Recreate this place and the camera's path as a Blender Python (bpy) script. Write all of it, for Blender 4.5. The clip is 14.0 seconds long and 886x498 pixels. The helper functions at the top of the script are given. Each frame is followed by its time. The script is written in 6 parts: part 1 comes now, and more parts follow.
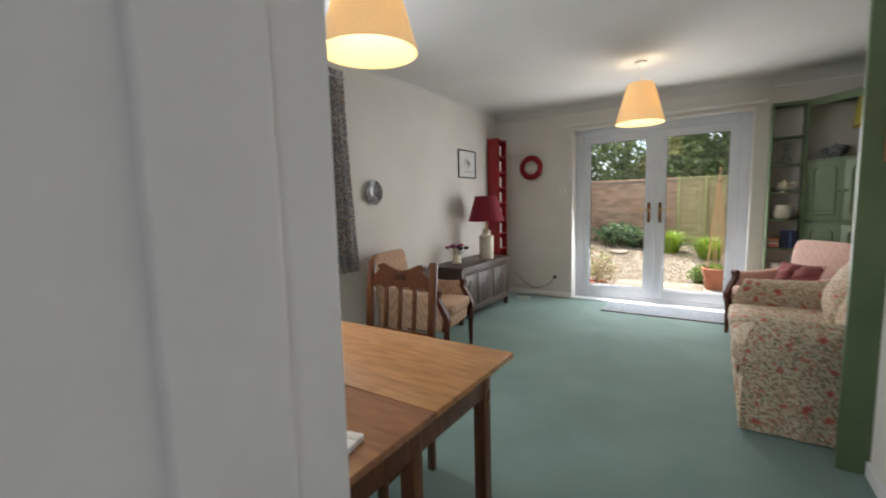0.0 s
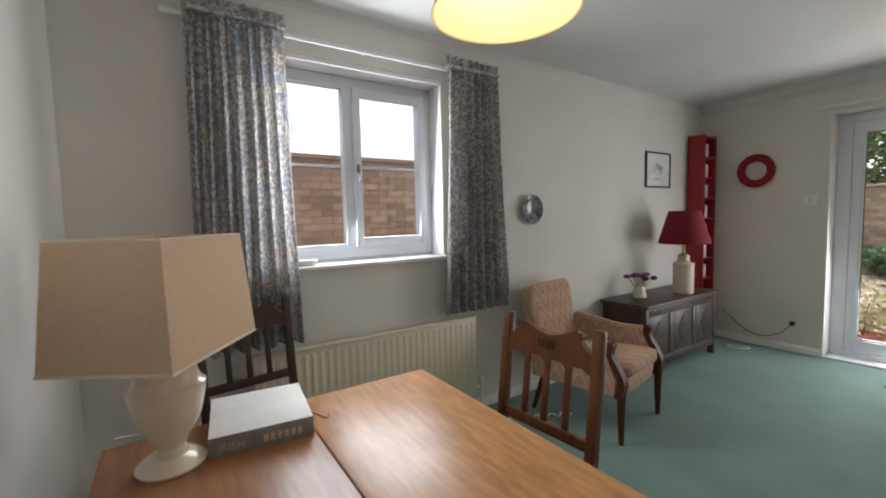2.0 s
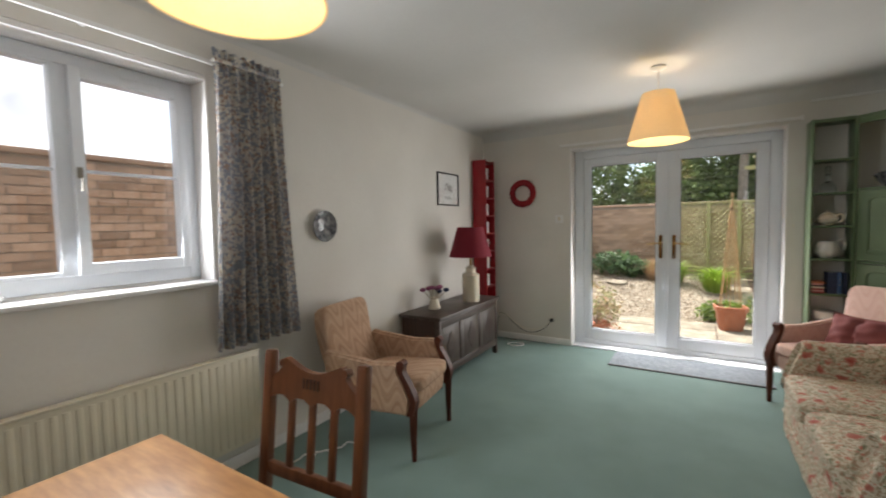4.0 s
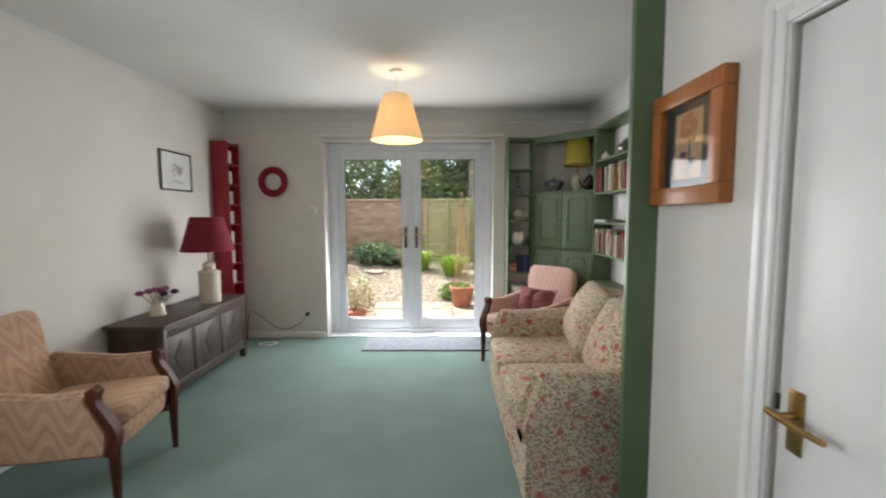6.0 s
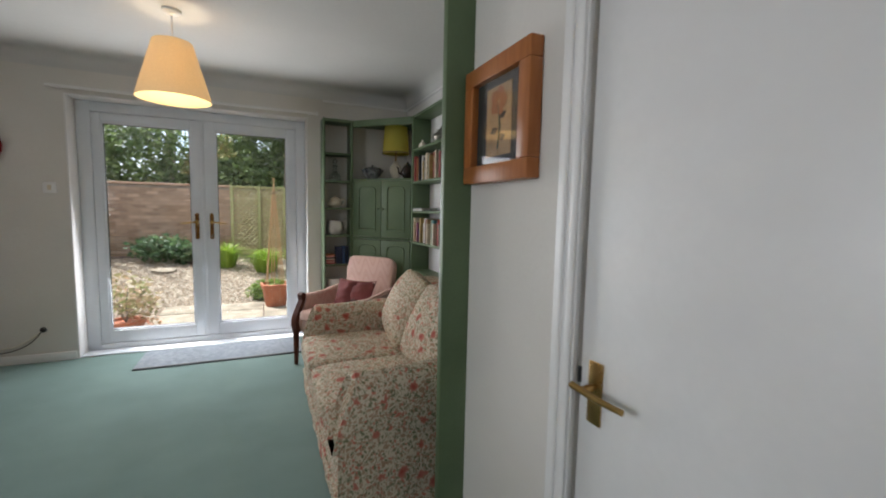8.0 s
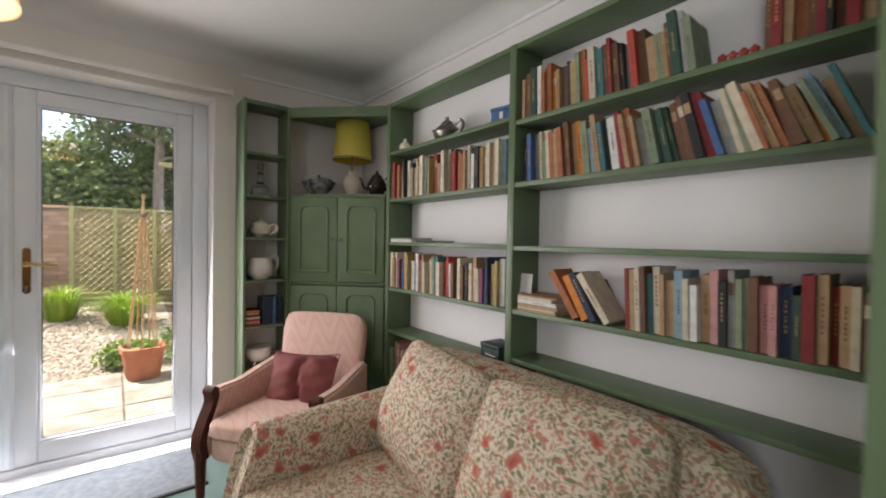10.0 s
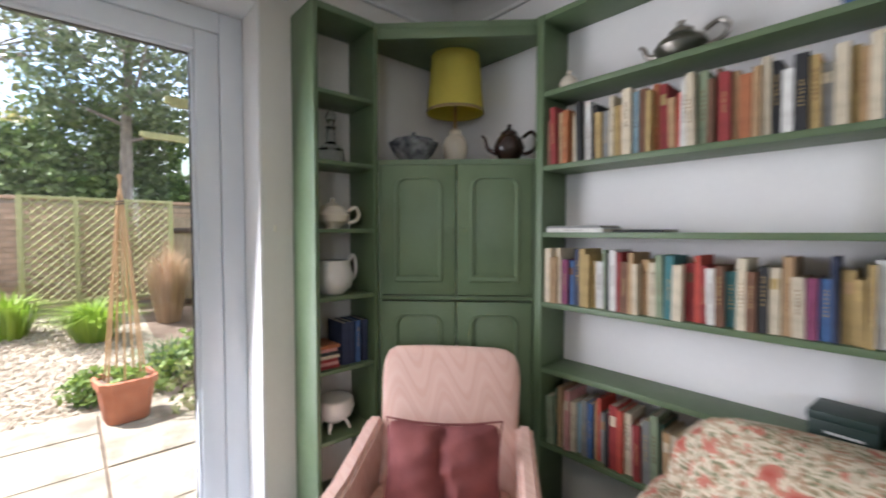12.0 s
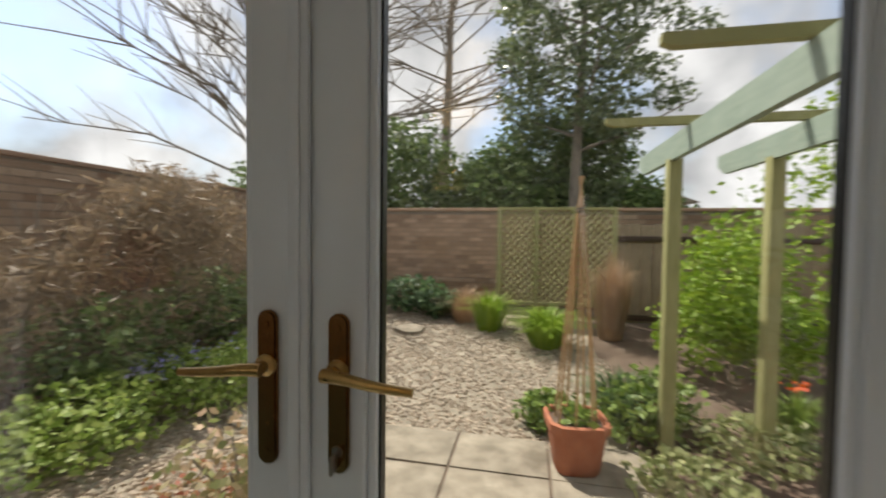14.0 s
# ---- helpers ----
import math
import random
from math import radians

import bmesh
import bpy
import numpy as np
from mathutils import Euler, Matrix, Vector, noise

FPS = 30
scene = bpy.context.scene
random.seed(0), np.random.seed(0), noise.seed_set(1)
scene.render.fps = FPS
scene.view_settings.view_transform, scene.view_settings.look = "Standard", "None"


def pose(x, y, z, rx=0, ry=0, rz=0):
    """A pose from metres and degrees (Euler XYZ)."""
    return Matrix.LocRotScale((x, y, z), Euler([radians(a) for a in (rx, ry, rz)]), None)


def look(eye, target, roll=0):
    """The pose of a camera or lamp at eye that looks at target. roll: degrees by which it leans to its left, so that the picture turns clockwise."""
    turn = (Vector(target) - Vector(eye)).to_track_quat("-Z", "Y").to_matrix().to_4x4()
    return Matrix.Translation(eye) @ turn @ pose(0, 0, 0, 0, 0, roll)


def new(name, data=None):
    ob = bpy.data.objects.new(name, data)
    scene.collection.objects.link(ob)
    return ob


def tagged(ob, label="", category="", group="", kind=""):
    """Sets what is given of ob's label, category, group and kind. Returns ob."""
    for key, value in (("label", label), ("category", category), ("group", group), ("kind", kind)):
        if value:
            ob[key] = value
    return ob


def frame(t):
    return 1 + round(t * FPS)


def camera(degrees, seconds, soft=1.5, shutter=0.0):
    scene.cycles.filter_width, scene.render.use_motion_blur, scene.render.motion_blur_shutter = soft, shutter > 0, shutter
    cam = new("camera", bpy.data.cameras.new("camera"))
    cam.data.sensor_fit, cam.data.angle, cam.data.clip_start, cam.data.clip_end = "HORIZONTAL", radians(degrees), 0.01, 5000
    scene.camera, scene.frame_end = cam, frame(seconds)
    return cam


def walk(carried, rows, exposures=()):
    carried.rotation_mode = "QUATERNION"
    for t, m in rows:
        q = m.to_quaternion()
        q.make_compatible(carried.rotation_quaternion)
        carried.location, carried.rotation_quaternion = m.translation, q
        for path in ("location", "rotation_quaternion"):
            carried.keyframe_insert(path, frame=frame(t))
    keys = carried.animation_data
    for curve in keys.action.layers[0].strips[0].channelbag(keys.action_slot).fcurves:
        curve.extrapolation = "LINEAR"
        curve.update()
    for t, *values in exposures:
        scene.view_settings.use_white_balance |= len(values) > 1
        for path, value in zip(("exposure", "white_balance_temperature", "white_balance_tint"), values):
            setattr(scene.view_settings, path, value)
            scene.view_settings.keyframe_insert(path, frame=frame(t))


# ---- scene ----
cam = camera(93.7, 14.0, 1.9, 0.4)
PATH = [
    (0, (0.443, 1.46, 1.248), (-0.644, 3.125, 1.036), -1.4),
    (0.5, (0.369, 1.655, 1.283), (-0.911, 3.18, 1.088), -0.6),
    (1, (0.28, 1.789, 1.273), (-1.242, 3.075, 1.102), -0.9),
    (1.5, (0.169, 1.892, 1.3), (-1.481, 3.011, 1.142), -1.1),
    (2, (0.108, 1.998, 1.322), (-1.558, 3.096, 1.174), -1.4),
    (2.2, (0.083, 2.036, 1.313), (-1.56, 3.169, 1.18), -1.6),
    (4.3, (0.152, 2.233, 1.357), (-0.767, 4.006, 1.243), -1.0),
    (4.5, (0.17, 2.248, 1.35), (-0.659, 4.064, 1.236), -0.9),
    (5, (0.195, 2.264, 1.354), (-0.381, 4.175, 1.23), -0.6),
    (5.5, (0.212, 2.279, 1.354), (-0.084, 4.252, 1.212), -0.4),
    (6, (0.241, 2.302, 1.343), (0.227, 4.295, 1.181), -0.2),
    (6.5, (0.287, 2.311, 1.327), (0.546, 4.286, 1.145), 0.1),
    (7, (0.333, 2.321, 1.319), (0.828, 4.249, 1.118), 0.4),
    (7.5, (0.332, 2.335, 1.301), (1.012, 4.206, 1.102), 0.9),
    (8, (0.343, 2.522, 1.277), (1.139, 4.348, 1.098), 1.2),
    (8.2, (0.346, 2.649, 1.276), (1.168, 4.465, 1.112), 1.2),
    (10.5, (0.262, 4.196, 1.291), (1.606, 5.677, 1.266), 0.6),
    (11, (0.263, 4.483, 1.291), (1.687, 5.887, 1.254), 0.2),
    (11.5, (0.175, 4.835, 1.247), (1.651, 6.185, 1.22), -0.3),
    (12, (0.203, 5.137, 1.279), (1.541, 6.622, 1.199), 0.1),
    (12.5, (0.229, 5.495, 1.276), (1.29, 7.189, 1.193), 0.3),
    (13, (0.212, 5.849, 1.279), (0.873, 7.735, 1.204), 0.5),
    (13.5, (0.179, 6.163, 1.313), (0.343, 8.155, 1.239), 0.9),
    (14, (0.185, 6.389, 1.337), (-0.222, 8.346, 1.265), 0.7),
]
EXPOSURES = [(0, 1.8, 6300, 10), (0.5, 1.65, 6000, 10), (1, 1.42, 6200, 11), (2, 1.5, 6200, 10), (5, 1.8, 6600, 10), (5.5, 1.95, 6300, 9), (6.5, 1.82, 6200, 10), (7.5, 1.55, 6100, 10), (8, 1.5, 6100, 10), (10.5, 2.05, 6450, 15), (11, 2.15, 6450, 14), (12, 2.1, 5900, 14), (13, 1.52, 5800, 12), (13.5, 0.95, 6000, 12), (14, 0.65, 6800, 9)]
walk(cam, [(t, look(eye, target, roll)) for t, eye, target, roll in PATH], EXPOSURES)


# ---- light ----
SUN_TO = Vector((-0.4, 0.3, 0.87)).normalized()
world = bpy.data.worlds.new("sky_world")
scene.world = world
world.use_nodes = True
wn = world.node_tree
sky = wn.nodes.new("ShaderNodeTexSky")
sky.sky_type, sky.sun_disc = "NISHITA", False
sky.sun_elevation = math.asin(SUN_TO.z)
sky.sun_rotation = math.atan2(SUN_TO.x, SUN_TO.y)
sky_xyz = wn.nodes.new("ShaderNodeTexCoord")
cloud = wn.nodes.new("ShaderNodeTexNoise")
cloud.inputs["Scale"].default_value, cloud.inputs["Detail"].default_value = 2.6, 7
ramp = wn.nodes.new("ShaderNodeValToRGB")
ramp.color_ramp.elements[0].position, ramp.color_ramp.elements[1].position = 0.33, 0.5
mixed = wn.nodes.new("ShaderNodeMix")
mixed.data_type = "RGBA"
billow = wn.nodes.new("ShaderNodeTexNoise")
billow.inputs["Scale"].default_value, billow.inputs["Detail"].default_value = 5.5, 8
shade = wn.nodes.new("ShaderNodeMix")
shade.data_type = "RGBA"
shade.inputs[6].default_value, shade.inputs[7].default_value = (2.0, 2.07, 2.22, 1), (4.4, 4.45, 4.55, 1)
tone = wn.nodes.new("ShaderNodeValToRGB")
tone.color_ramp.elements[0].position, tone.color_ramp.elements[1].position = 0.34, 0.62
wn.links.new(sky_xyz.outputs["Generated"], billow.inputs["Vector"])
wn.links.new(billow.outputs["Fac"], tone.inputs[0])
wn.links.new(tone.outputs[0], shade.inputs[0])
wn.links.new(shade.outputs[2], mixed.inputs[7])
wn.links.new(sky_xyz.outputs["Generated"], cloud.inputs["Vector"])
wn.links.new(cloud.outputs["Fac"], ramp.inputs[0])
wn.links.new(ramp.outputs[0], mixed.inputs[0])
wn.links.new(sky.outputs[0], mixed.inputs[6])
wn.links.new(mixed.outputs[2], wn.nodes["Background"].inputs[0])
wn.nodes["Background"].inputs[1].default_value = 0.15
sun = new("sun", bpy.data.lights.new("sun", "SUN"))
sun.data.energy, sun.data.angle, sun.data.color = 3.7, radians(0.6), (1, 0.95, 0.87)
sun.matrix_world = look(SUN_TO * 20, (0, 0, 0))


def area_light(name, at, to, width, height, watts, colour):
    ob = new(name, bpy.data.lights.new(name, "AREA"))
    ob.data.shape, ob.data.size, ob.data.size_y, ob.data.energy, ob.data.color = "RECTANGLE", width, height, watts, colour
    ob.matrix_world = look(at, to)


area_light("garden_door_daylight", (-0.15, 6.88, 1.05), (-0.15, 3.0, 0.2), 1.55, 1.75, 14.5, (1, 0.98, 0.96))
area_light("side_window_daylight", (-2.2, 2.95, 1.62), (0.5, 2.95, 1.3), 0.9, 0.95, 9.2, (0.95, 0.98, 1))


def bulb(at, watts):
    ob = new("bulb_light", bpy.data.lights.new("bulb_light", "POINT"))
    ob.data.energy, ob.data.shadow_soft_size, ob.data.color = watts, 0.04, (1, 0.78, 0.5)
    ob.location = at


# Fill lamp added in the windowless hall to brighten the door lining.
area_light("hall_fill", (1.1, 0.6, 1.4), (-0.4, 1.0, 1.2), 0.6, 1.2, 1.1, (0.96, 0.98, 1))
PENDANTS = ((-0.13, 5.53), (-0.76, 2.79))
for px, py in PENDANTS:
    bulb((px, py, 2.06), 1.45)


# ---- materials ----
def material(name, rough=0.6, metal=0.0):
    m = bpy.data.materials.new(name)
    m.use_nodes = True
    nt = m.node_tree
    b = nt.nodes["Principled BSDF"]
    b.inputs["Roughness"].default_value, b.inputs["Metallic"].default_value = rough, metal
    return m, nt, b


def node(nt, kind, **values):
    n = nt.nodes.new(kind)
    for key, value in values.items():
        n.inputs[key].default_value = value
    return n


def coords(nt, stretch=(1, 1, 1), turn=(0, 0, 0)):
    tc = nt.nodes.new("ShaderNodeTexCoord")
    mp = nt.nodes.new("ShaderNodeMapping")
    mp.inputs["Scale"].default_value, mp.inputs["Rotation"].default_value = stretch, turn
    nt.links.new(tc.outputs["Object"], mp.inputs["Vector"])
    return mp.outputs[0]


def blend(nt, fac, a, b, mode="MIX"):
    n = nt.nodes.new("ShaderNodeMix")
    n.data_type, n.blend_type = "RGBA", mode
    for socket, value in ((n.inputs[0], fac), (n.inputs[6], a), (n.inputs[7], b)):
        if isinstance(value, (int, float)):
            socket.default_value = value
        elif isinstance(value, tuple):
            socket.default_value = (*value[:3], 1)
        else:
            nt.links.new(value, socket)
    return n.outputs[2]


def step(nt, value, lo, hi):
    n = nt.nodes.new("ShaderNodeMapRange")
    n.inputs[1].default_value, n.inputs[2].default_value = lo, hi
    nt.links.new(value, n.inputs[0])
    return n.outputs[0]


def maths(nt, op, a, b=0.0):
    n = nt.nodes.new("ShaderNodeMath")
    n.operation = op
    for socket, value in ((n.inputs[0], a), (n.inputs[1], b)):
        if isinstance(value, (int, float)):
            socket.default_value = value
        else:
            nt.links.new(value, socket)
    return n.outputs[0]


def noise_of(nt, vec, scale, detail=4.0):
    n = node(nt, "ShaderNodeTexNoise", Scale=scale, Detail=detail)
    nt.links.new(vec, n.inputs["Vector"])
    return n.outputs["Fac"]


def relief(nt, b, height, strength, distance=0.01):
    n = node(nt, "ShaderNodeBump", Strength=strength, Distance=distance)
    nt.links.new(height, n.inputs["Height"])
    nt.links.new(n.outputs[0], b.inputs["Normal"])


def surface(name, dark, light, scale=8, rough=0.6, metal=0.0, bump=0.1, fine=90, stretch=(1, 1, 1), vary=0.0):
    """A surface that varies at two scales between two colours, with a fine relief."""
    m, nt, b = material(name, rough, metal)
    v = coords(nt, stretch)
    big, small = noise_of(nt, v, scale), noise_of(nt, v, fine, 3)
    c = blend(nt, step(nt, big, 0.3, 0.7), dark, light)
    c = blend(nt, maths(nt, "MULTIPLY", step(nt, small, 0.35, 0.75), 0.35), c, dark)
    if vary:
        info = nt.nodes.new("ShaderNodeObjectInfo")
        c = blend(nt, maths(nt, "MULTIPLY", info.outputs["Random"], vary), c, tuple(x * 0.35 for x in dark))
    nt.links.new(c, b.inputs["Base Color"])
    nt.links.new(maths(nt, "ADD", maths(nt, "MULTIPLY", small, 0.16), rough - 0.08), b.inputs["Roughness"])
    if bump:
        relief(nt, b, small, bump, 0.004)
    return m


def wood(name, dark, light, along=(1, 12, 12), rough=0.4):
    m, nt, b = material(name, rough)
    v = coords(nt, along)
    grain = noise_of(nt, v, 6, 8)
    c = blend(nt, step(nt, grain, 0.22, 0.82), dark, light)
    blot = noise_of(nt, coords(nt), 3.5, 3)
    c = blend(nt, maths(nt, "MULTIPLY", step(nt, blot, 0.5, 0.75), 0.45), c, dark)
    nt.links.new(c, b.inputs["Base Color"])
    nt.links.new(maths(nt, "ADD", maths(nt, "MULTIPLY", blot, 0.3), rough - 0.15), b.inputs["Roughness"])
    relief(nt, b, grain, 0.12, 0.002)
    return m


def floral():
    m, nt, b = material("floral_cotton", 0.9)
    v = coords(nt)
    wob = node(nt, "ShaderNodeTexNoise", Scale=16.0, Detail=2.0)
    nt.links.new(v, wob.inputs["Vector"])
    mv = nt.nodes.new("ShaderNodeMix")
    mv.data_type = "VECTOR"
    mv.inputs[0].default_value = 0.06
    nt.links.new(v, mv.inputs[4])
    nt.links.new(wob.outputs["Color"], mv.inputs[5])
    leaf = node(nt, "ShaderNodeTexVoronoi", Scale=78.0)
    flower = node(nt, "ShaderNodeTexVoronoi", Scale=12.0, Randomness=0.75)
    petal = node(nt, "ShaderNodeTexVoronoi", Scale=60.0)
    for n in (leaf, flower, petal):
        nt.links.new(mv.outputs[1], n.inputs["Vector"])
    sep = nt.nodes.new("ShaderNodeSeparateColor")
    nt.links.new(leaf.outputs["Color"], sep.inputs[0])
    tint = blend(nt, step(nt, sep.outputs[0], 0.35, 0.4), (0.19, 0.19, 0.11), (0.36, 0.23, 0.15))
    tint = blend(nt, step(nt, sep.outputs[1], 0.84, 0.87), tint, (0.5, 0.17, 0.12))
    mask = maths(nt, "LESS_THAN", leaf.outputs["Distance"], 0.47)
    sprig = node(nt, "ShaderNodeTexVoronoi", Scale=130.0)
    nt.links.new(mv.outputs[1], sprig.inputs["Vector"])
    ground = blend(nt, maths(nt, "LESS_THAN", sprig.outputs["Distance"], 0.36), (0.6, 0.52, 0.4), (0.3, 0.28, 0.18))
    c = blend(nt, mask, ground, tint)
    sep2 = nt.nodes.new("ShaderNodeSeparateColor")
    nt.links.new(flower.outputs["Color"], sep2.inputs[0])
    edge = maths(nt, "ADD", flower.outputs["Distance"], maths(nt, "MULTIPLY", petal.outputs["Distance"], 0.22))
    bloom = maths(nt, "MULTIPLY", maths(nt, "LESS_THAN", edge, 0.36), maths(nt, "GREATER_THAN", sep2.outputs[0], 0.25))
    rose = blend(nt, step(nt, flower.outputs["Distance"], 0.05, 0.32), (0.36, 0.07, 0.05), (0.5, 0.22, 0.16))
    c = blend(nt, bloom, c, rose)
    nt.links.new(c, b.inputs["Base Color"])
    relief(nt, b, noise_of(nt, v, 400, 2), 0.25, 0.002)
    return m


def zigzag(name, dark, light, pale):
    m, nt, b = material(name, 0.92)
    v = coords(nt)
    sep = nt.nodes.new("ShaderNodeSeparateXYZ")
    nt.links.new(v, sep.inputs[0])
    across = maths(nt, "MULTIPLY", maths(nt, "SINE", maths(nt, "MULTIPLY", maths(nt, "ADD", sep.outputs[0], sep.outputs[1]), 39.0)), 0.045)
    up = maths(nt, "ADD", maths(nt, "SUBTRACT", sep.outputs[2], maths(nt, "MULTIPLY", sep.outputs[1], 0.5)), maths(nt, "MULTIPLY", across, 1.35))
    up = maths(nt, "ADD", up, maths(nt, "MULTIPLY", noise_of(nt, v, 45, 2), 0.012))
    wave = maths(nt, "PINGPONG", maths(nt, "ADD", up, 5.0), 0.05)
    c = blend(nt, step(nt, wave, 0.008, 0.04), dark, light)
    fine = maths(nt, "PINGPONG", maths(nt, "ADD", up, 5.02), 0.021)
    c = blend(nt, maths(nt, "MULTIPLY", step(nt, fine, 0.008, 0.019), 0.3), c, pale)
    nt.links.new(c, b.inputs["Base Color"])
    relief(nt, b, noise_of(nt, v, 350, 2), 0.3, 0.002)
    return m


def curtain_cloth():
    m, nt, b = material("printed_curtain", 0.92)
    v = coords(nt)
    a = node(nt, "ShaderNodeTexVoronoi", Scale=72.0)
    nt.links.new(v, a.inputs["Vector"])
    sep = nt.nodes.new("ShaderNodeSeparateColor")
    nt.links.new(a.outputs["Color"], sep.inputs[0])
    c = blend(nt, step(nt, sep.outputs[0], 0.4, 0.45), (0.35, 0.38, 0.44), (0.72, 0.68, 0.61))
    c = blend(nt, step(nt, sep.outputs[1], 0.8, 0.85), c, (0.46, 0.33, 0.26))
    c = blend(nt, step(nt, noise_of(nt, v, 6), 0.42, 0.62), c, blend(nt, 0.4, c, (0.37, 0.39, 0.45)))
    nt.links.new(c, b.inputs["Base Color"])
    t = nt.nodes.new("ShaderNodeBsdfTranslucent")
    nt.links.new(c, t.inputs[0])
    mx = nt.nodes.new("ShaderNodeMixShader")
    mx.inputs[0].default_value = 0.42
    nt.links.new(b.outputs[0], mx.inputs[1])
    nt.links.new(t.outputs[0], mx.inputs[2])
    nt.links.new(mx.outputs[0], nt.nodes["Material Output"].inputs[0])
    return m


def shade_cloth(name, colour, glow, through_part=0.45):
    m, nt, b = material(name, 0.85)
    v = coords(nt)
    c = blend(nt, step(nt, noise_of(nt, v, 160, 2), 0.3, 0.7), tuple(x * 0.9 for x in colour), colour)
    nt.links.new(c, b.inputs["Base Color"])
    if glow:
        b.inputs["Emission Color"].default_value, b.inputs["Emission Strength"].default_value = (1, 0.74, 0.4, 1), glow
    t = nt.nodes.new("ShaderNodeBsdfTranslucent")
    nt.links.new(c, t.inputs[0])
    mx = nt.nodes.new("ShaderNodeMixShader")
    mx.inputs[0].default_value = through_part
    nt.links.new(b.outputs[0], mx.inputs[1])
    nt.links.new(t.outputs[0], mx.inputs[2])
    nt.links.new(mx.outputs[0], nt.nodes["Material Output"].inputs[0])
    return m


def glass_pane():
    m, nt, b = material("window_glass", 0.02)
    b.inputs["Base Color"].default_value = (1, 1, 1, 1)
    tr = nt.nodes.new("ShaderNodeBsdfTransparent")
    gl = node(nt, "ShaderNodeBsdfGlossy", Roughness=0.02)
    mx = nt.nodes.new("ShaderNodeMixShader")
    mx.inputs[0].default_value = 0.045
    nt.links.new(tr.outputs[0], mx.inputs[1])
    nt.links.new(gl.outputs[0], mx.inputs[2])
    nt.links.new(mx.outputs[0], nt.nodes["Material Output"].inputs[0])
    return m


def leaf_stuff(name, dark, light, rough=0.55):
    m, nt, b = material(name, rough)
    g = nt.nodes.new("ShaderNodeNewGeometry")
    c = blend(nt, g.outputs["Random Per Island"], dark, light)
    nt.links.new(c, b.inputs["Base Color"])
    t = nt.nodes.new("ShaderNodeBsdfTranslucent")
    nt.links.new(c, t.inputs[0])
    mx = nt.nodes.new("ShaderNodeMixShader")
    mx.inputs[0].default_value = 0.35
    nt.links.new(b.outputs[0], mx.inputs[1])
    nt.links.new(t.outputs[0], mx.inputs[2])
    nt.links.new(mx.outputs[0], nt.nodes["Material Output"].inputs[0])
    return m


WALL = surface("painted_plaster", (0.66, 0.63, 0.585), (0.74, 0.71, 0.665), 1.6, 0.85, bump=0.12, fine=60)
WHITE_WALL = surface("white_shelf_wall_paint", (0.74, 0.72, 0.71), (0.81, 0.79, 0.78), 1.8, 0.8, bump=0.1, fine=60)
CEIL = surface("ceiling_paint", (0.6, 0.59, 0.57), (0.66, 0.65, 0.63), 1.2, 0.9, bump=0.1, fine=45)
WHITE = surface("white_gloss_paint", (0.74, 0.73, 0.72), (0.82, 0.81, 0.8), 3, 0.38, bump=0.04, fine=50)
UPVC = surface("white_upvc", (0.68, 0.71, 0.76), (0.74, 0.77, 0.81), 4, 0.32, bump=0.02, fine=40)
CARPET = surface("teal_carpet", (0.158, 0.23, 0.212), (0.2, 0.285, 0.264), 2.2, 0.97, bump=0.8, fine=420)
GREEN = surface("sage_green_paint", (0.092, 0.135, 0.066), (0.124, 0.176, 0.09), 5, 0.45, bump=0.06, fine=70)
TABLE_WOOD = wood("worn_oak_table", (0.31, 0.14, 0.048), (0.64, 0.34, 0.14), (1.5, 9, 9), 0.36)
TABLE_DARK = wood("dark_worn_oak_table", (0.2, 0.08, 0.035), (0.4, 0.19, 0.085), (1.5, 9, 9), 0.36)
CHAIR_WOOD = wood("brown_oak", (0.085, 0.03, 0.013), (0.2, 0.075, 0.03), (8, 8, 1), 0.33)
DARK_WOOD = wood("dark_stained_oak", (0.03, 0.015, 0.011), (0.075, 0.036, 0.024), (8, 8, 1), 0.35)
MAHOGANY = wood("polished_mahogany", (0.045, 0.013, 0.008), (0.115, 0.035, 0.018), (8, 8, 1), 0.48)
MAHOGANY.node_tree.nodes["Principled BSDF"].inputs["Specular IOR Level"].default_value = 0.2
CHEST_WOOD = wood("weathered_dark_oak", (0.032, 0.021, 0.017), (0.095, 0.066, 0.052), (8, 1, 8), 0.42)
PINE = wood("orange_pine", (0.3, 0.095, 0.022), (0.46, 0.165, 0.042), (8, 8, 1), 0.35)
FLORAL = floral()
ZIG_TAN = zigzag("tan_zigzag_fabric", (0.37, 0.22, 0.14), (0.47, 0.31, 0.205), (0.55, 0.41, 0.3))
ZIG_PINK = zigzag("pink_zigzag_fabric", (0.63, 0.4, 0.33), (0.68, 0.46, 0.39), (0.72, 0.56, 0.49))
CURTAIN = curtain_cloth()
PENDANT_CLOTH = shade_cloth("lit_cream_shade", (0.85, 0.74, 0.54), 0.09)
PENDANT_LINING = shade_cloth("lit_shade_lining", (0.9, 0.8, 0.55), 0.21)
CREAM_CLOTH = shade_cloth("cream_shade", (0.8, 0.64, 0.47), 0, 0.35)
RED_CLOTH = shade_cloth("dark_red_shade", (0.22, 0.012, 0.028), 0, 0.15)
YELLOW_CLOTH = shade_cloth("yellow_shade", (0.85, 0.74, 0.14), 0, 0.4)
GLASS = glass_pane()
RED_PAINT = surface("red_paint", (0.27, 0.008, 0.015), (0.35, 0.014, 0.022), 5, 0.4, bump=0.03)
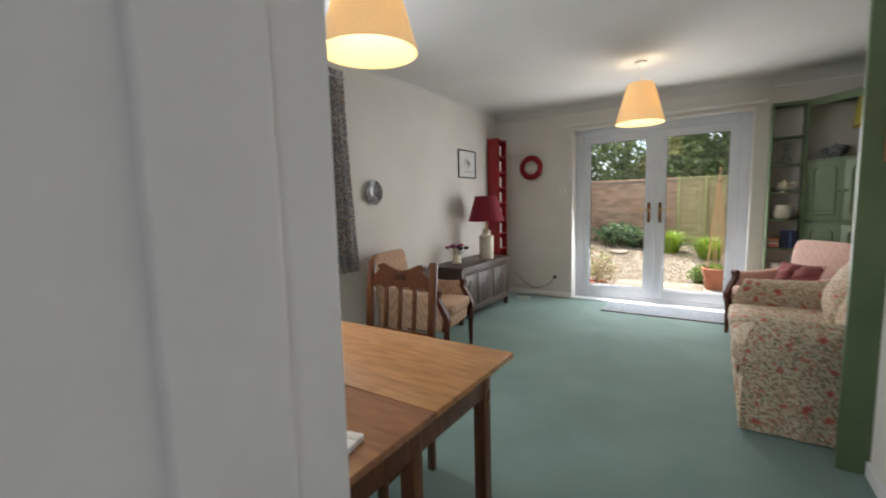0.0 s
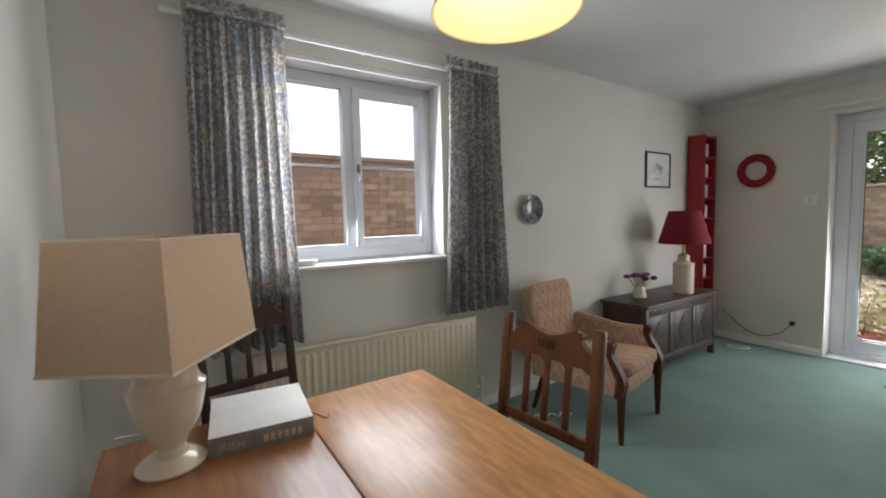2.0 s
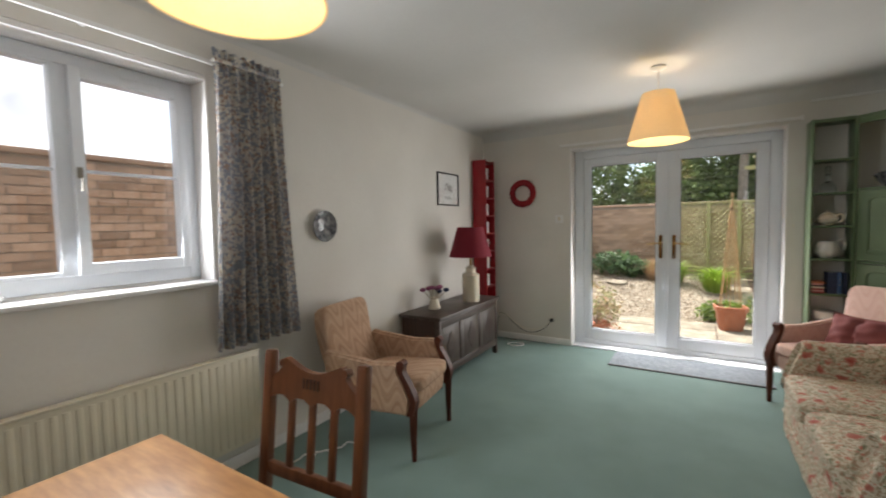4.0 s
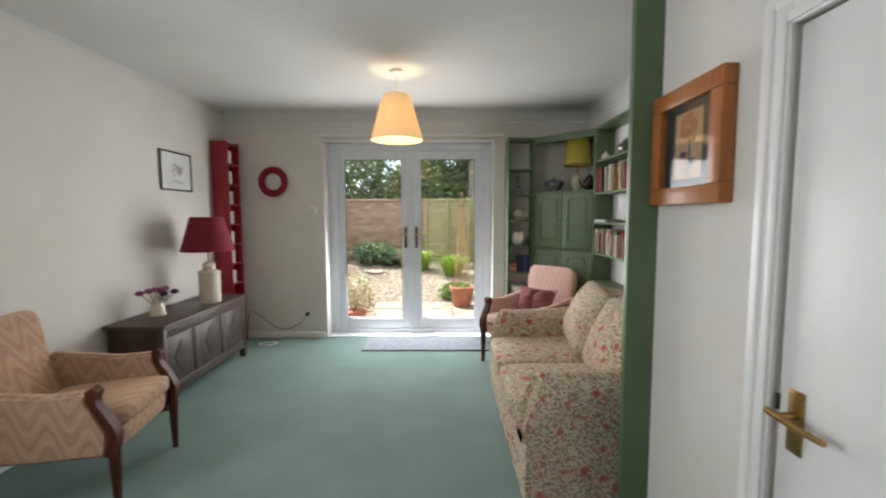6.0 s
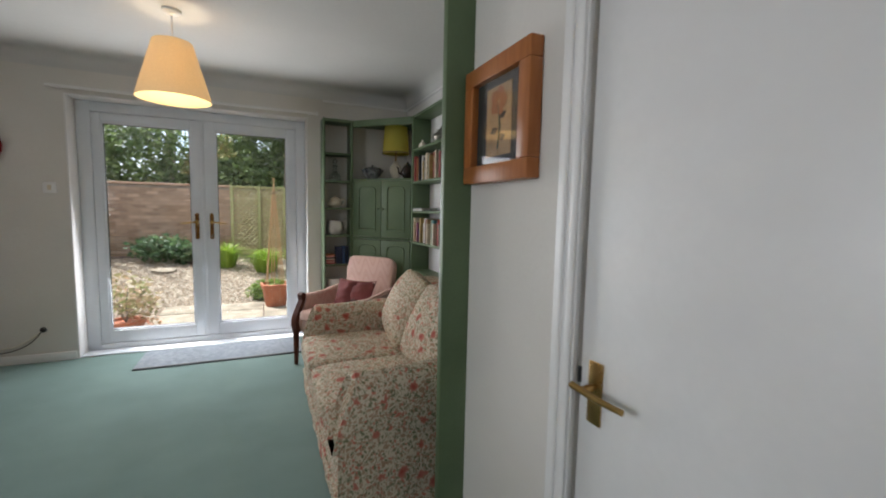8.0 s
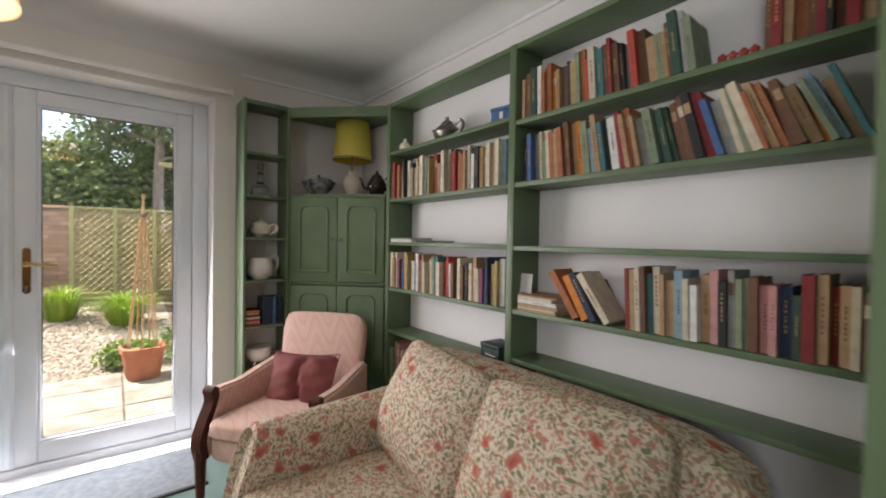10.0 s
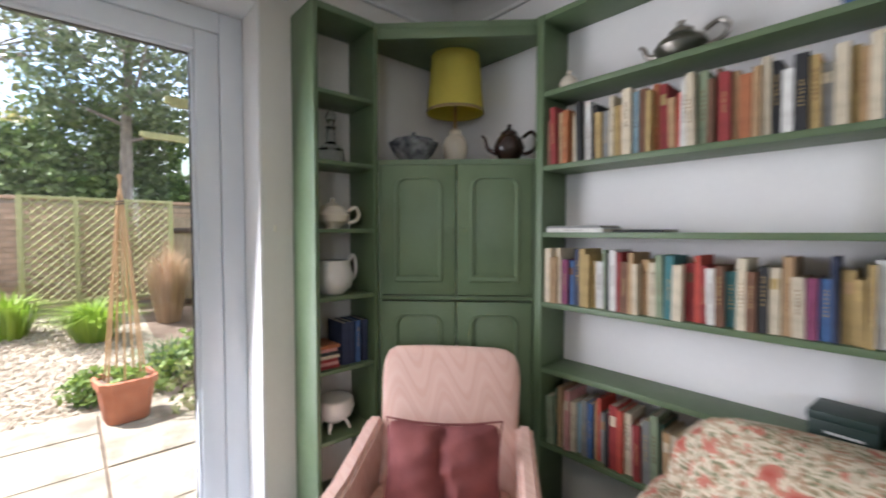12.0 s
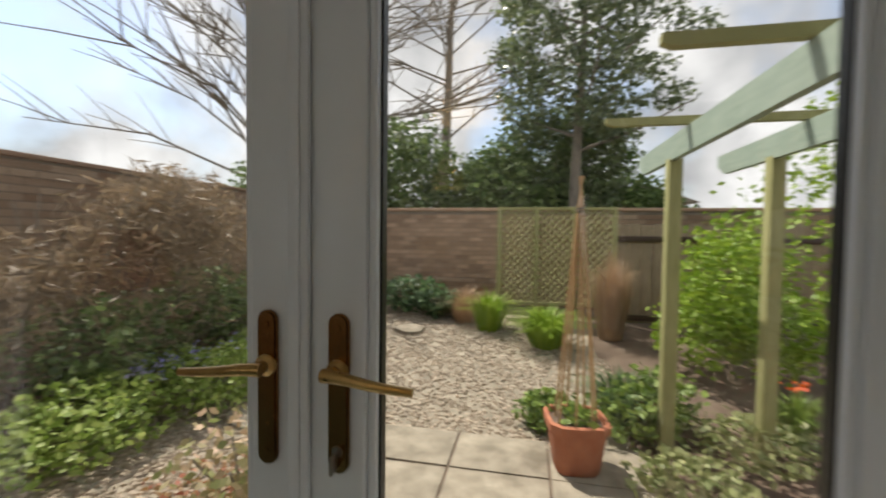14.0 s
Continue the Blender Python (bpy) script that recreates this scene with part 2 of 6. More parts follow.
RED_FELT = surface("dark_red_felt", (0.2, 0.008, 0.014), (0.3, 0.016, 0.024), 40, 0.95, bump=0.7, fine=150)
CUSHION = surface("wine_red_velvet", (0.17, 0.045, 0.045), (0.25, 0.075, 0.07), 12, 0.85, bump=0.3, fine=260)
CREAM_GLAZE = surface("cream_glaze", (0.66, 0.58, 0.46), (0.76, 0.69, 0.57), 6, 0.18, bump=0.02)
WHITE_GLAZE = surface("white_glaze", (0.66, 0.63, 0.58), (0.78, 0.75, 0.7), 9, 0.16, bump=0.02)
BLUE_GLAZE = surface("blue_and_white_glaze", (0.015, 0.018, 0.03), (0.36, 0.36, 0.37), 30, 0.15, bump=0.0)
DARK_GLAZE = surface("treacle_brown_glaze", (0.02, 0.011, 0.008), (0.045, 0.022, 0.016), 9, 0.12, bump=0.0)
PEWTER = surface("pewter", (0.22, 0.2, 0.175), (0.36, 0.33, 0.29), 9, 0.34, 1.0, bump=0.05)
BRASS = surface("aged_brass", (0.33, 0.2, 0.07), (0.55, 0.37, 0.14), 14, 0.3, 1.0, bump=0.03)
# Brass with the dark room's reflection put into its colour, for backlit plates.
DIMMED_BRASS = surface("backlit_brass", (0.2, 0.1, 0.035), (0.34, 0.19, 0.07), 12, 0.24, 1.0, bump=0.03)
BLACK = surface("black_plastic", (0.012, 0.012, 0.012), (0.022, 0.022, 0.022), 10, 0.4, bump=0.0)
PAPER = surface("page_paper", (0.52, 0.45, 0.33), (0.66, 0.6, 0.48), 20, 0.9, bump=0.3, fine=300)
WHITE_PAPER = surface("white_card", (0.66, 0.66, 0.65), (0.78, 0.78, 0.77), 12, 0.6, bump=0.0)
DARK_GREEN_CARD = surface("dark_green_card", (0.018, 0.035, 0.03), (0.03, 0.055, 0.045), 8, 0.5)
GREY_MAT = surface("grey_woven_mat", (0.2, 0.225, 0.255), (0.32, 0.345, 0.375), 30, 0.95, bump=0.6, fine=240)
RADIATOR = surface("cream_radiator_enamel", (0.68, 0.62, 0.49), (0.75, 0.69, 0.56), 3, 0.4, bump=0.03)
CLEAR = material("clear_glass", 0.05)
CLEAR[2].inputs["Transmission Weight"].default_value, CLEAR[2].inputs["Base Color"].default_value = 1.0, (0.86, 0.9, 0.9, 1)
CLEAR = CLEAR[0]
BRICK = surface("garden_brick", (0.38, 0.235, 0.15), (0.54, 0.38, 0.27), 4, 0.92, bump=0.6, fine=60, vary=0.6)
MORTAR = surface("lime_mortar", (0.2, 0.16, 0.125), (0.3, 0.25, 0.2), 7, 0.95, bump=0.6)
SLAB = surface("paving_stone", (0.2, 0.17, 0.125), (0.43, 0.375, 0.29), 6, 0.9, bump=0.5, fine=70, vary=0.3)
SOIL = surface("brown_soil", (0.09, 0.06, 0.042), (0.17, 0.125, 0.09), 6, 0.95, bump=0.8, fine=50)
STONE = leaf_stuff("pale_gravel", (0.3, 0.24, 0.175), (0.62, 0.52, 0.41), 0.85)
TERRACOTTA = surface("terracotta", (0.33, 0.11, 0.055), (0.45, 0.17, 0.09), 9, 0.8, bump=0.3)
CANE = wood("bamboo_cane", (0.4, 0.24, 0.11), (0.58, 0.38, 0.2), (6, 6, 1), 0.5)
FENCE_WOOD = wood("weathered_green_timber", (0.25, 0.25, 0.1), (0.4, 0.385, 0.18), (8, 8, 1), 0.8)
PALE_WOOD = wood("weathered_fence_boards", (0.2, 0.15, 0.1), (0.4, 0.31, 0.21), (8, 8, 1), 0.85)
BEAM_WOOD = wood("pale_sage_timber", (0.26, 0.34, 0.28), (0.4, 0.48, 0.4), (8, 1, 8), 0.75)
BARK = surface("grey_bark", (0.14, 0.12, 0.095), (0.3, 0.265, 0.215), 8, 0.95, bump=0.8, fine=40, stretch=(3, 3, 1))
HEDGE_LEAF = leaf_stuff("dark_evergreen_leaves", (0.07, 0.13, 0.035), (0.26, 0.35, 0.12))
HOLLY_LEAF = leaf_stuff("holly_leaves", (0.07, 0.11, 0.05), (0.27, 0.33, 0.16), 0.35)
FRESH_LEAF = leaf_stuff("fresh_green_leaves", (0.09, 0.16, 0.03), (0.28, 0.38, 0.08))
LIME_LEAF = leaf_stuff("lime_green_leaves", (0.16, 0.28, 0.02), (0.34, 0.46, 0.06))
GREY_LEAF = leaf_stuff("grey_brown_twigs", (0.17, 0.13, 0.08), (0.42, 0.31, 0.2))
DRY_LEAF = leaf_stuff("dry_brown_stems", (0.34, 0.21, 0.12), (0.56, 0.4, 0.25))
BLUE_FLOWER = leaf_stuff("bluebell_flowers", (0.2, 0.2, 0.5), (0.55, 0.55, 0.75))
ORANGE_FLOWER = leaf_stuff("orange_red_flowers", (0.6, 0.08, 0.02), (0.75, 0.2, 0.04))


# ---- shapes ----
def bx(x0, x1, y0, y1, z0, z1, bevel=0.003):
    bm = bmesh.new()
    bmesh.ops.create_cube(bm, size=1)
    for v in bm.verts:
        v.co = Vector((x0 + (v.co.x + 0.5) * (x1 - x0), y0 + (v.co.y + 0.5) * (y1 - y0), z0 + (v.co.z + 0.5) * (z1 - z0)))
    if bevel:
        bmesh.ops.bevel(bm, geom=bm.edges[:], offset=min(bevel, 0.3 * min(abs(x1 - x0), abs(y1 - y0), abs(z1 - z0))), segments=2, affect="EDGES", profile=0.5)
    return bm


def join(*parts):
    out = bmesh.new()
    for bm in parts:
        me = bpy.data.meshes.new("tmp")
        bm.to_mesh(me)
        bm.free()
        out.from_mesh(me)
        bpy.data.meshes.remove(me)
    return out


def lathe(profile, at=(0, 0, 0), seg=28, oval=1.0):
    bm = bmesh.new()
    rings = []
    for r, z in profile:
        rings.append([bm.verts.new((at[0] + r * math.cos(2 * math.pi * k / seg), at[1] + oval * r * math.sin(2 * math.pi * k / seg), at[2] + z)) for k in range(seg)])
    for a, b in zip(rings, rings[1:]):
        for k in range(seg):
            bm.faces.new((a[k], a[(k + 1) % seg], b[(k + 1) % seg], b[k]))
    if profile[0][0] > 1e-4:
        bm.faces.new(rings[0][::-1])
    if profile[-1][0] > 1e-4:
        bm.faces.new(rings[-1])
    bmesh.ops.remove_doubles(bm, verts=bm.verts[:], dist=1e-5)
    return bm


def open_shade(r0, r1, z0, z1, thick=0.003, at=(0, 0, 0), seg=36):
    return lathe_open([(r0, z0), (r1, z1), (r1 - thick, z1), (r0 - thick, z0), (r0, z0)], at, seg)


def lathe_open(profile, at=(0, 0, 0), seg=32):
    bm = bmesh.new()
    rings = [[bm.verts.new((at[0] + r * math.cos(2 * math.pi * k / seg), at[1] + r * math.sin(2 * math.pi * k / seg), at[2] + z)) for k in range(seg)] for r, z in profile]
    for a, b in zip(rings, rings[1:]):
        for k in range(seg):
            bm.faces.new((a[k], a[(k + 1) % seg], b[(k + 1) % seg], b[k]))
    bmesh.ops.remove_doubles(bm, verts=bm.verts[:], dist=1e-5)
    return bm


def smooth(points, n=6):
    """A curve through the points."""
    p = [Vector(q) for q in points]
    p = [p[0]] + p + [p[-1]]
    out = []
    for a, b, c, d in zip(p, p[1:], p[2:], p[3:]):
        for k in range(n):
            t = k / n
            out.append(0.5 * (2 * b + (c - a) * t + (2 * a - 5 * b + 4 * c - d) * t * t + (3 * b - a - 3 * c + d) * t * t * t))
    return out + [p[-1]]


def tube(points, radius, seg=8, radius_end=None):
    bm = bmesh.new()
    pts = [Vector(p) for p in points]
    rings = []
    for i, p in enumerate(pts):
        d = (pts[min(i + 1, len(pts) - 1)] - pts[max(i - 1, 0)]).normalized()
        side = d.cross(Vector((0, 0, 1)) if abs(d.z) < 0.9 else Vector((1, 0, 0))).normalized()
        up = side.cross(d)
        r = radius if radius_end is None else radius + (radius_end - radius) * i / (len(pts) - 1)
        rings.append([bm.verts.new(p + r * (math.cos(2 * math.pi * k / seg) * side + math.sin(2 * math.pi * k / seg) * up)) for k in range(seg)])
    for a, b in zip(rings, rings[1:]):
        for k in range(seg):
            bm.faces.new((a[k], a[(k + 1) % seg], b[(k + 1) % seg], b[k]))
    bm.faces.new(rings[0][::-1])
    bm.faces.new(rings[-1])
    return bm


def pad(sx, sy, sz, power=0.35, cuts=8, sag=0.0):
    """A stuffed cushion: a box whose faces swell towards the middle."""
    bm = bmesh.new()
    bmesh.ops.create_cube(bm, size=2)
    bmesh.ops.subdivide_edges(bm, edges=bm.edges[:], cuts=cuts, use_grid_fill=True)
    for v in bm.verts:
        x, y, z = v.co
        q = [x, y, z]
        n = max(1e-6, (abs(x) ** 8 + abs(y) ** 8 + abs(z) ** 8) ** 0.125)
        r = Vector((x, y, z)) / n
        lift = (1 - (r.x * r.x) ** 1.5) * (1 - (r.y * r.y) ** 1.5)
        v.co = Vector((r.x * sx / 2, r.y * sy / 2, r.z * sz / 2 * (1 - power + power * lift)))
        v.co += 0.004 * Vector(noise.noise_vector(v.co * 9))
    return bm


def prism(outline, depth, axis="y"):
    """A flat outline with thickness. axis: the direction of its thickness."""
    bm = bmesh.new()
    def place(a, b, d):
        return {"y": (a, d, b), "x": (d, a, b), "z": (a, b, d)}[axis]
    lo = [bm.verts.new(place(a, b, -depth / 2)) for a, b in outline]
    hi = [bm.verts.new(place(a, b, depth / 2)) for a, b in outline]
    bm.faces.new(lo)
    bm.faces.new(hi[::-1])
    for k in range(len(lo)):
        j = (k + 1) % len(lo)
        bm.faces.new((lo[k], hi[k], hi[j], lo[j]))
    bmesh.ops.recalc_face_normals(bm, faces=bm.faces[:])
    return bm


def moved(bm, m):
    bm.transform(m)
    return bm


INV = {}


def mesh_of(name, bm, mat, smooth=True):
    me = bpy.data.meshes.new(name)
    bmesh.ops.recalc_face_normals(bm, faces=bm.faces[:])
    bm.to_mesh(me)
    bm.free()
    me.materials.append(mat)
    if smooth:
        me.shade_smooth()
        me.set_sharp_from_angle(angle=radians(38))
    return me


def thing(name, label, category, at=(0, 0, 0), rz=0.0, group="", world_space=False, kind=""):
    ob = new(name)
    ob.matrix_basis = pose(*at, 0, 0, rz)
    ob.empty_display_size = 0.1
    if world_space:
        INV[ob] = pose(*at, 0, 0, rz).inverted()
    return tagged(ob, label, category, group, kind)


def part(name, bm, mat, parent, label=""):
    root = parent if parent.parent is None else parent.parent
    if root in INV:
        bm.transform(INV[root])
    ob = new(name, mesh_of(name, bm, mat))
    ob.parent = parent
    return tagged(ob, label)


def single(name, bm, mat, label, category, group=""):
    return tagged(new(name, mesh_of(name, bm, mat)), label, category, group)


def setting(name, bm, mat, label="", category=""):
    return tagged(new(name, mesh_of(name, bm, mat)), label, category, "", "structure")


# ---- rooms ----
TOP, LEFT, NORTH, EAST, DOORWALL, SOUTH = 2.43, -2.109, 6.79, 1.76, 1.065, 1.655
setting("floor", bx(-2.42, 1.95, -0.3, 7.0, -0.12, 0, 0), CARPET, "teal green fitted carpet", "floor")
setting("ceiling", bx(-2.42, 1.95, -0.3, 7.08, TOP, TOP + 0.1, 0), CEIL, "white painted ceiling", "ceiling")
setting("wall_west", join(bx(-2.42, LEFT, -0.3, 2.36, 0, TOP, 0), bx(-2.42, LEFT, 3.475, 7.08, 0, TOP, 0), bx(-2.42, LEFT, 2.36, 3.475, 0, 1.06, 0), bx(-2.42, LEFT, 2.36, 3.475, 2.178, TOP, 0)), WALL, "off-white painted plaster wall with a window", "wall")
setting("wall_north", join(bx(LEFT, -1.075, NORTH, 7.08, 0, TOP, 0), bx(0.76, 1.95, NORTH, 7.08, 0, TOP, 0), bx(-1.075, 0.76, NORTH, 7.08, 2.15, TOP, 0)), WALL, "off-white painted plaster wall with garden doors", "wall")
setting("trim_reveal", join(bx(-1.075, -1.063, NORTH - 0.002, 7.08, 0, 2.15, 0.003), bx(0.748, 0.76, NORTH - 0.002, 7.08, 0, 2.15, 0.003), bx(-1.063, 0.748, NORTH - 0.002, 7.08, 2.138, 2.15, 0.003)), WHITE_WALL, "white painted reveal round the garden doors", "trim")
setting("wall_east", bx(EAST, 1.95, 3.965, NORTH, 0, TOP, 0), WHITE_WALL, "white wall behind the bookshelves", "wall")
setting("wall_door", join(bx(DOORWALL, 1.2, SOUTH, 2.545, 0, TOP, 0), bx(DOORWALL, 1.2, 3.315, 3.925, 0, TOP, 0), bx(DOORWALL, 1.2, 2.545, 3.315, 1.785, TOP, 0), bx(1.2, 1.95, 3.8, 3.925, 0, TOP, 0)), WALL, "white painted wall with a white door", "wall")
setting("wall_south", join(bx(LEFT, 0.18, 1.46, SOUTH, 0, TOP, 0), bx(0.97, 1.2, 1.46, SOUTH, 0, TOP, 0), bx(0.18, 0.97, 1.46, SOUTH, 2.03, TOP, 0)), WALL, "off-white plaster wall with an open doorway", "wall")
setting("wall_hall", join(bx(-0.6, 1.3, -0.3, -0.15, 0, TOP, 0), bx(-0.75, -0.6, -0.3, 1.46, 0, TOP, 0), bx(1.2, 1.3, -0.15, 1.46, 0, TOP, 0), bx(1.2, 1.3, 1.46, 3.8, 0, TOP, 0)), WALL, "plain hall walls", "wall")


def coving(x0, y0, x1, y1, nx, ny, size=0.075):
    """A concave strip between wall and ceiling, along a wall whose inward normal is (nx, ny)."""
    bm = bmesh.new()
    arc = [(size - size * math.sin(a), size - size * math.cos(a)) for a in [math.pi / 2 * k / 6 for k in range(7)]]
    prof = [(0.001, 0.001)] + [(max(0.001, p), max(0.001, q)) for p, q in arc]
    ends = [[bm.verts.new((x + nx * d, y + ny * d, TOP - h)) for d, h in prof] for x, y in ((x0, y0), (x1, y1))]
    n = len(prof)
    for k in range(n):
        bm.faces.new((ends[0][k], ends[0][(k + 1) % n], ends[1][(k + 1) % n], ends[1][k]))
    return bm


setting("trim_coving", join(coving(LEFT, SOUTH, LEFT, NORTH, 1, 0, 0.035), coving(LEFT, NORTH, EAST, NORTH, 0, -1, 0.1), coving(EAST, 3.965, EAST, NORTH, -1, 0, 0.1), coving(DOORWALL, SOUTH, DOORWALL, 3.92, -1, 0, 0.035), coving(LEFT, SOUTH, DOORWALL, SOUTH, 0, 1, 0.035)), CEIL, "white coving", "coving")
setting("trim_picture_rail", join(bx(EAST - 0.016, EAST, 3.97, NORTH, 2.31, 2.33, 0.004), bx(0.9, EAST - 0.016, NORTH - 0.016, NORTH, 2.31, 2.33, 0.004)), WHITE, "thin white picture rail", "trim")
setting("baseboard", join(bx(LEFT, LEFT + 0.014, SOUTH, NORTH, 0, 0.07, 0.004), bx(LEFT + 0.014, -1.078, NORTH - 0.014, NORTH, 0, 0.07, 0.004), bx(DOORWALL - 0.014, DOORWALL, 3.4, 3.925, 0, 0.07, 0.004), bx(DOORWALL - 0.014, DOORWALL, SOUTH, 2.46, 0, 0.07, 0.004)), WHITE, "white painted skirting board", "baseboard")
setting("door_frame_hall", join(bx(0.18, 0.192, 1.46, 1.692, 0, 2.03, 0.003), bx(0.192, 0.206, 1.555, 1.632, 0, 2.02, 0.004), bx(0.12, 0.188, SOUTH, 1.69, 0, 2.09, 0.005), bx(0.958, 0.97, 1.46, 1.692, 0, 2.03, 0.003), bx(0.962, 1.03, SOUTH, 1.69, 0, 2.09, 0.005), bx(0.12, 1.03, SOUTH, 1.693, 2.02, 2.092, 0.005), bx(0.11, 0.182, 1.435, 1.46, 0, 2.09, 0.005)), WHITE, "white painted door lining and architrave", "door frame")

# side door in the white wall
arch = []
for d, w0, w1 in ((0.016, 0.0, 0.09), (0.024, 0.006, 0.03), (0.021, 0.05, 0.07)):
    arch += [bx(DOORWALL - d, DOORWALL, 3.315 + w0, 3.315 + w1, 0, 1.785 + w1, 0.004), bx(DOORWALL - d, DOORWALL, 2.545 - w1, 2.545 - w0, 0, 1.785 + w1, 0.004), bx(DOORWALL - d, DOORWALL, 2.545 - w0, 3.315 + w0, 1.785 + w0, 1.785 + w1, 0.004)]
setting("trim_architrave", join(*arch), WHITE, "white moulded architrave round a door", "trim")
side_door = tagged(new("door_1", mesh_of("door_1", bx(DOORWALL + 0.004, DOORWALL + 0.044, 2.549, 3.308, 0.006, 1.78, 0.003), WHITE)), "plain white flush door, closed, with brass lever handle", "door", "", "structure")
part("handle_plate", bx(DOORWALL - 0.002, DOORWALL + 0.004, 3.232, 3.275, 0.775, 0.928, 0.002), BRASS, side_door, "satin brass back plate")
part("lever", join(tube([(DOORWALL, 3.252, 0.868), (DOORWALL - 0.045, 3.252, 0.868)], 0.009), tube([(DOORWALL - 0.043, 3.285, 0.868), (DOORWALL - 0.046, 3.2, 0.866), (DOORWALL - 0.044, 3.13, 0.868)], 0.009, 10, 0.007)), BRASS, side_door, "brass lever handle")
part("latch", bx(DOORWALL - 0.003, DOORWALL + 0.004, 3.303, 3.311, 0.86, 0.9, 0.001), BLACK, side_door)

# ---- garden doors ----
def rounded_plate(half, tall, depth):
    """A long plate with round ends, facing -y."""
    pts = []
    for cz, a0 in ((tall - half, 0), (half - tall, 180)):
        pts += [(half * math.cos(radians(a0 + 18 * k)), cz + half * math.sin(radians(a0 + 18 * k))) for k in range(11)]
    bm = prism(pts, depth, "y")
    bmesh.ops.bevel(bm, geom=[e for e in bm.edges if abs(e.verts[0].co.y - e.verts[1].co.y) < 1e-6], offset=0.003, segments=2, affect="EDGES")
    return bm


doors = tagged(new("door_2", mesh_of("door_2", join(bx(-1.062, -0.966, 6.96, 7.03, 0, 2.137, 0.006), bx(0.661, 0.747, 6.96, 7.03, 0, 2.137, 0.006), bx(-0.966, 0.661, 6.96, 7.03, 2.055, 2.137, 0.006), bx(-0.966, 0.661, 6.95, 7.03, 0.0, 0.055, 0.006)), UPVC)), "white glazed double garden doors, closed, with brass handles", "garden doors", "", "structure")
for x0, x1 in ((-0.964, -0.157), (-0.153, 0.659)):
    inner0, inner1 = (-0.9, -0.243) if x0 < -0.5 else (-0.05, 0.576)
    leaf = part("door_leaf", join(bx(x0, inner0, 6.965, 7.025, 0.057, 2.053, 0.006), bx(inner1, x1, 6.965, 7.025, 0.057, 2.053, 0.006), bx(inner0, inner1, 6.965, 7.025, 0.057, 0.168, 0.006), bx(inner0, inner1, 6.965, 7.025, 1.977, 2.053, 0.006)), UPVC, doors)
    part("glazing_bead", join(bx(inner0, inner0 + 0.014, 6.972, 7.01, 0.168, 1.977, 0.005), bx(inner1 - 0.014, inner1, 6.972, 7.01, 0.168, 1.977, 0.005), bx(inner0 + 0.014, inner1 - 0.014, 6.974, 7.008, 0.168, 0.182, 0.005), bx(inner0 + 0.014, inner1 - 0.014, 6.974, 7.008, 1.963, 1.977, 0.005)), UPVC, leaf)
    part("gasket", join(bx(inner0 + 0.014, inner0 + 0.018, 6.984, 7.004, 0.184, 1.961, 0), bx(inner1 - 0.018, inner1 - 0.014, 6.984, 7.004, 0.184, 1.961, 0), bx(inner0 + 0.018, inner1 - 0.018, 6.984, 7.004, 0.182, 0.186, 0), bx(inner0 + 0.018, inner1 - 0.018, 6.984, 7.004, 1.959, 1.963, 0)), BLACK, leaf, "thin dark rubber gasket")
    pane = part("pane", bx(inner0 + 0.002, inner1 - 0.002, 6.99, 6.996, 0.17, 1.975, 0), GLASS, leaf, "clear glass")
    pane.visible_shadow = False
    hx, way = (-0.209, -1) if x0 < -0.5 else (-0.09, 1)
    part("handle_plate", join(moved(rounded_plate(0.0165, 0.121, 0.011), pose(hx, 6.9595, 1.096)), *[tube([(hx, 6.9525, z), (hx, 6.956, z)], 0.005, 10) for z in (1.195, 0.997)]), DIMMED_BRASS, leaf, "polished brass back plate, coloured dark as if backlit")
    part("lever", join(moved(lathe([(0.017, 0), (0.017, 0.006), (0.011, 0.012), (0.011, 0.02)], (0, 0, 0), 16), pose(hx, 6.956, 1.132, 90, 0, 0)), tube([(hx, 6.957, 1.132), (hx, 6.926, 1.132)], 0.01), tube(smooth([(hx - way * 0.01, 6.927, 1.133), (hx + way * 0.02, 6.922, 1.133), (hx + way * 0.07, 6.919, 1.127), (hx + way * 0.125, 6.921, 1.122)]), 0.0105, 10, 0.006)), BRASS, leaf, "polished brass lever")
    if x0 > -0.5:
        part("keyhole", join(tube([(hx, 6.952, 1.01), (hx, 6.957, 1.01)], 0.009), bx(hx - 0.002, hx + 0.002, 6.93, 6.953, 0.985, 1.012, 0.001)), PEWTER, leaf, "silver key in the lock")
part("mullion_cover", join(bx(-0.172, -0.138, 6.952, 6.9645, 0.06, 2.05, 0.005), bx(-0.161, -0.149, 6.946, 6.9525, 0.06, 2.05, 0.003)), UPVC, doors)
setting("trim_sill", bx(-1.06, 0.745, 6.8, 6.95, 0.0, 0.012, 0.003), UPVC, "white door threshold", "threshold")

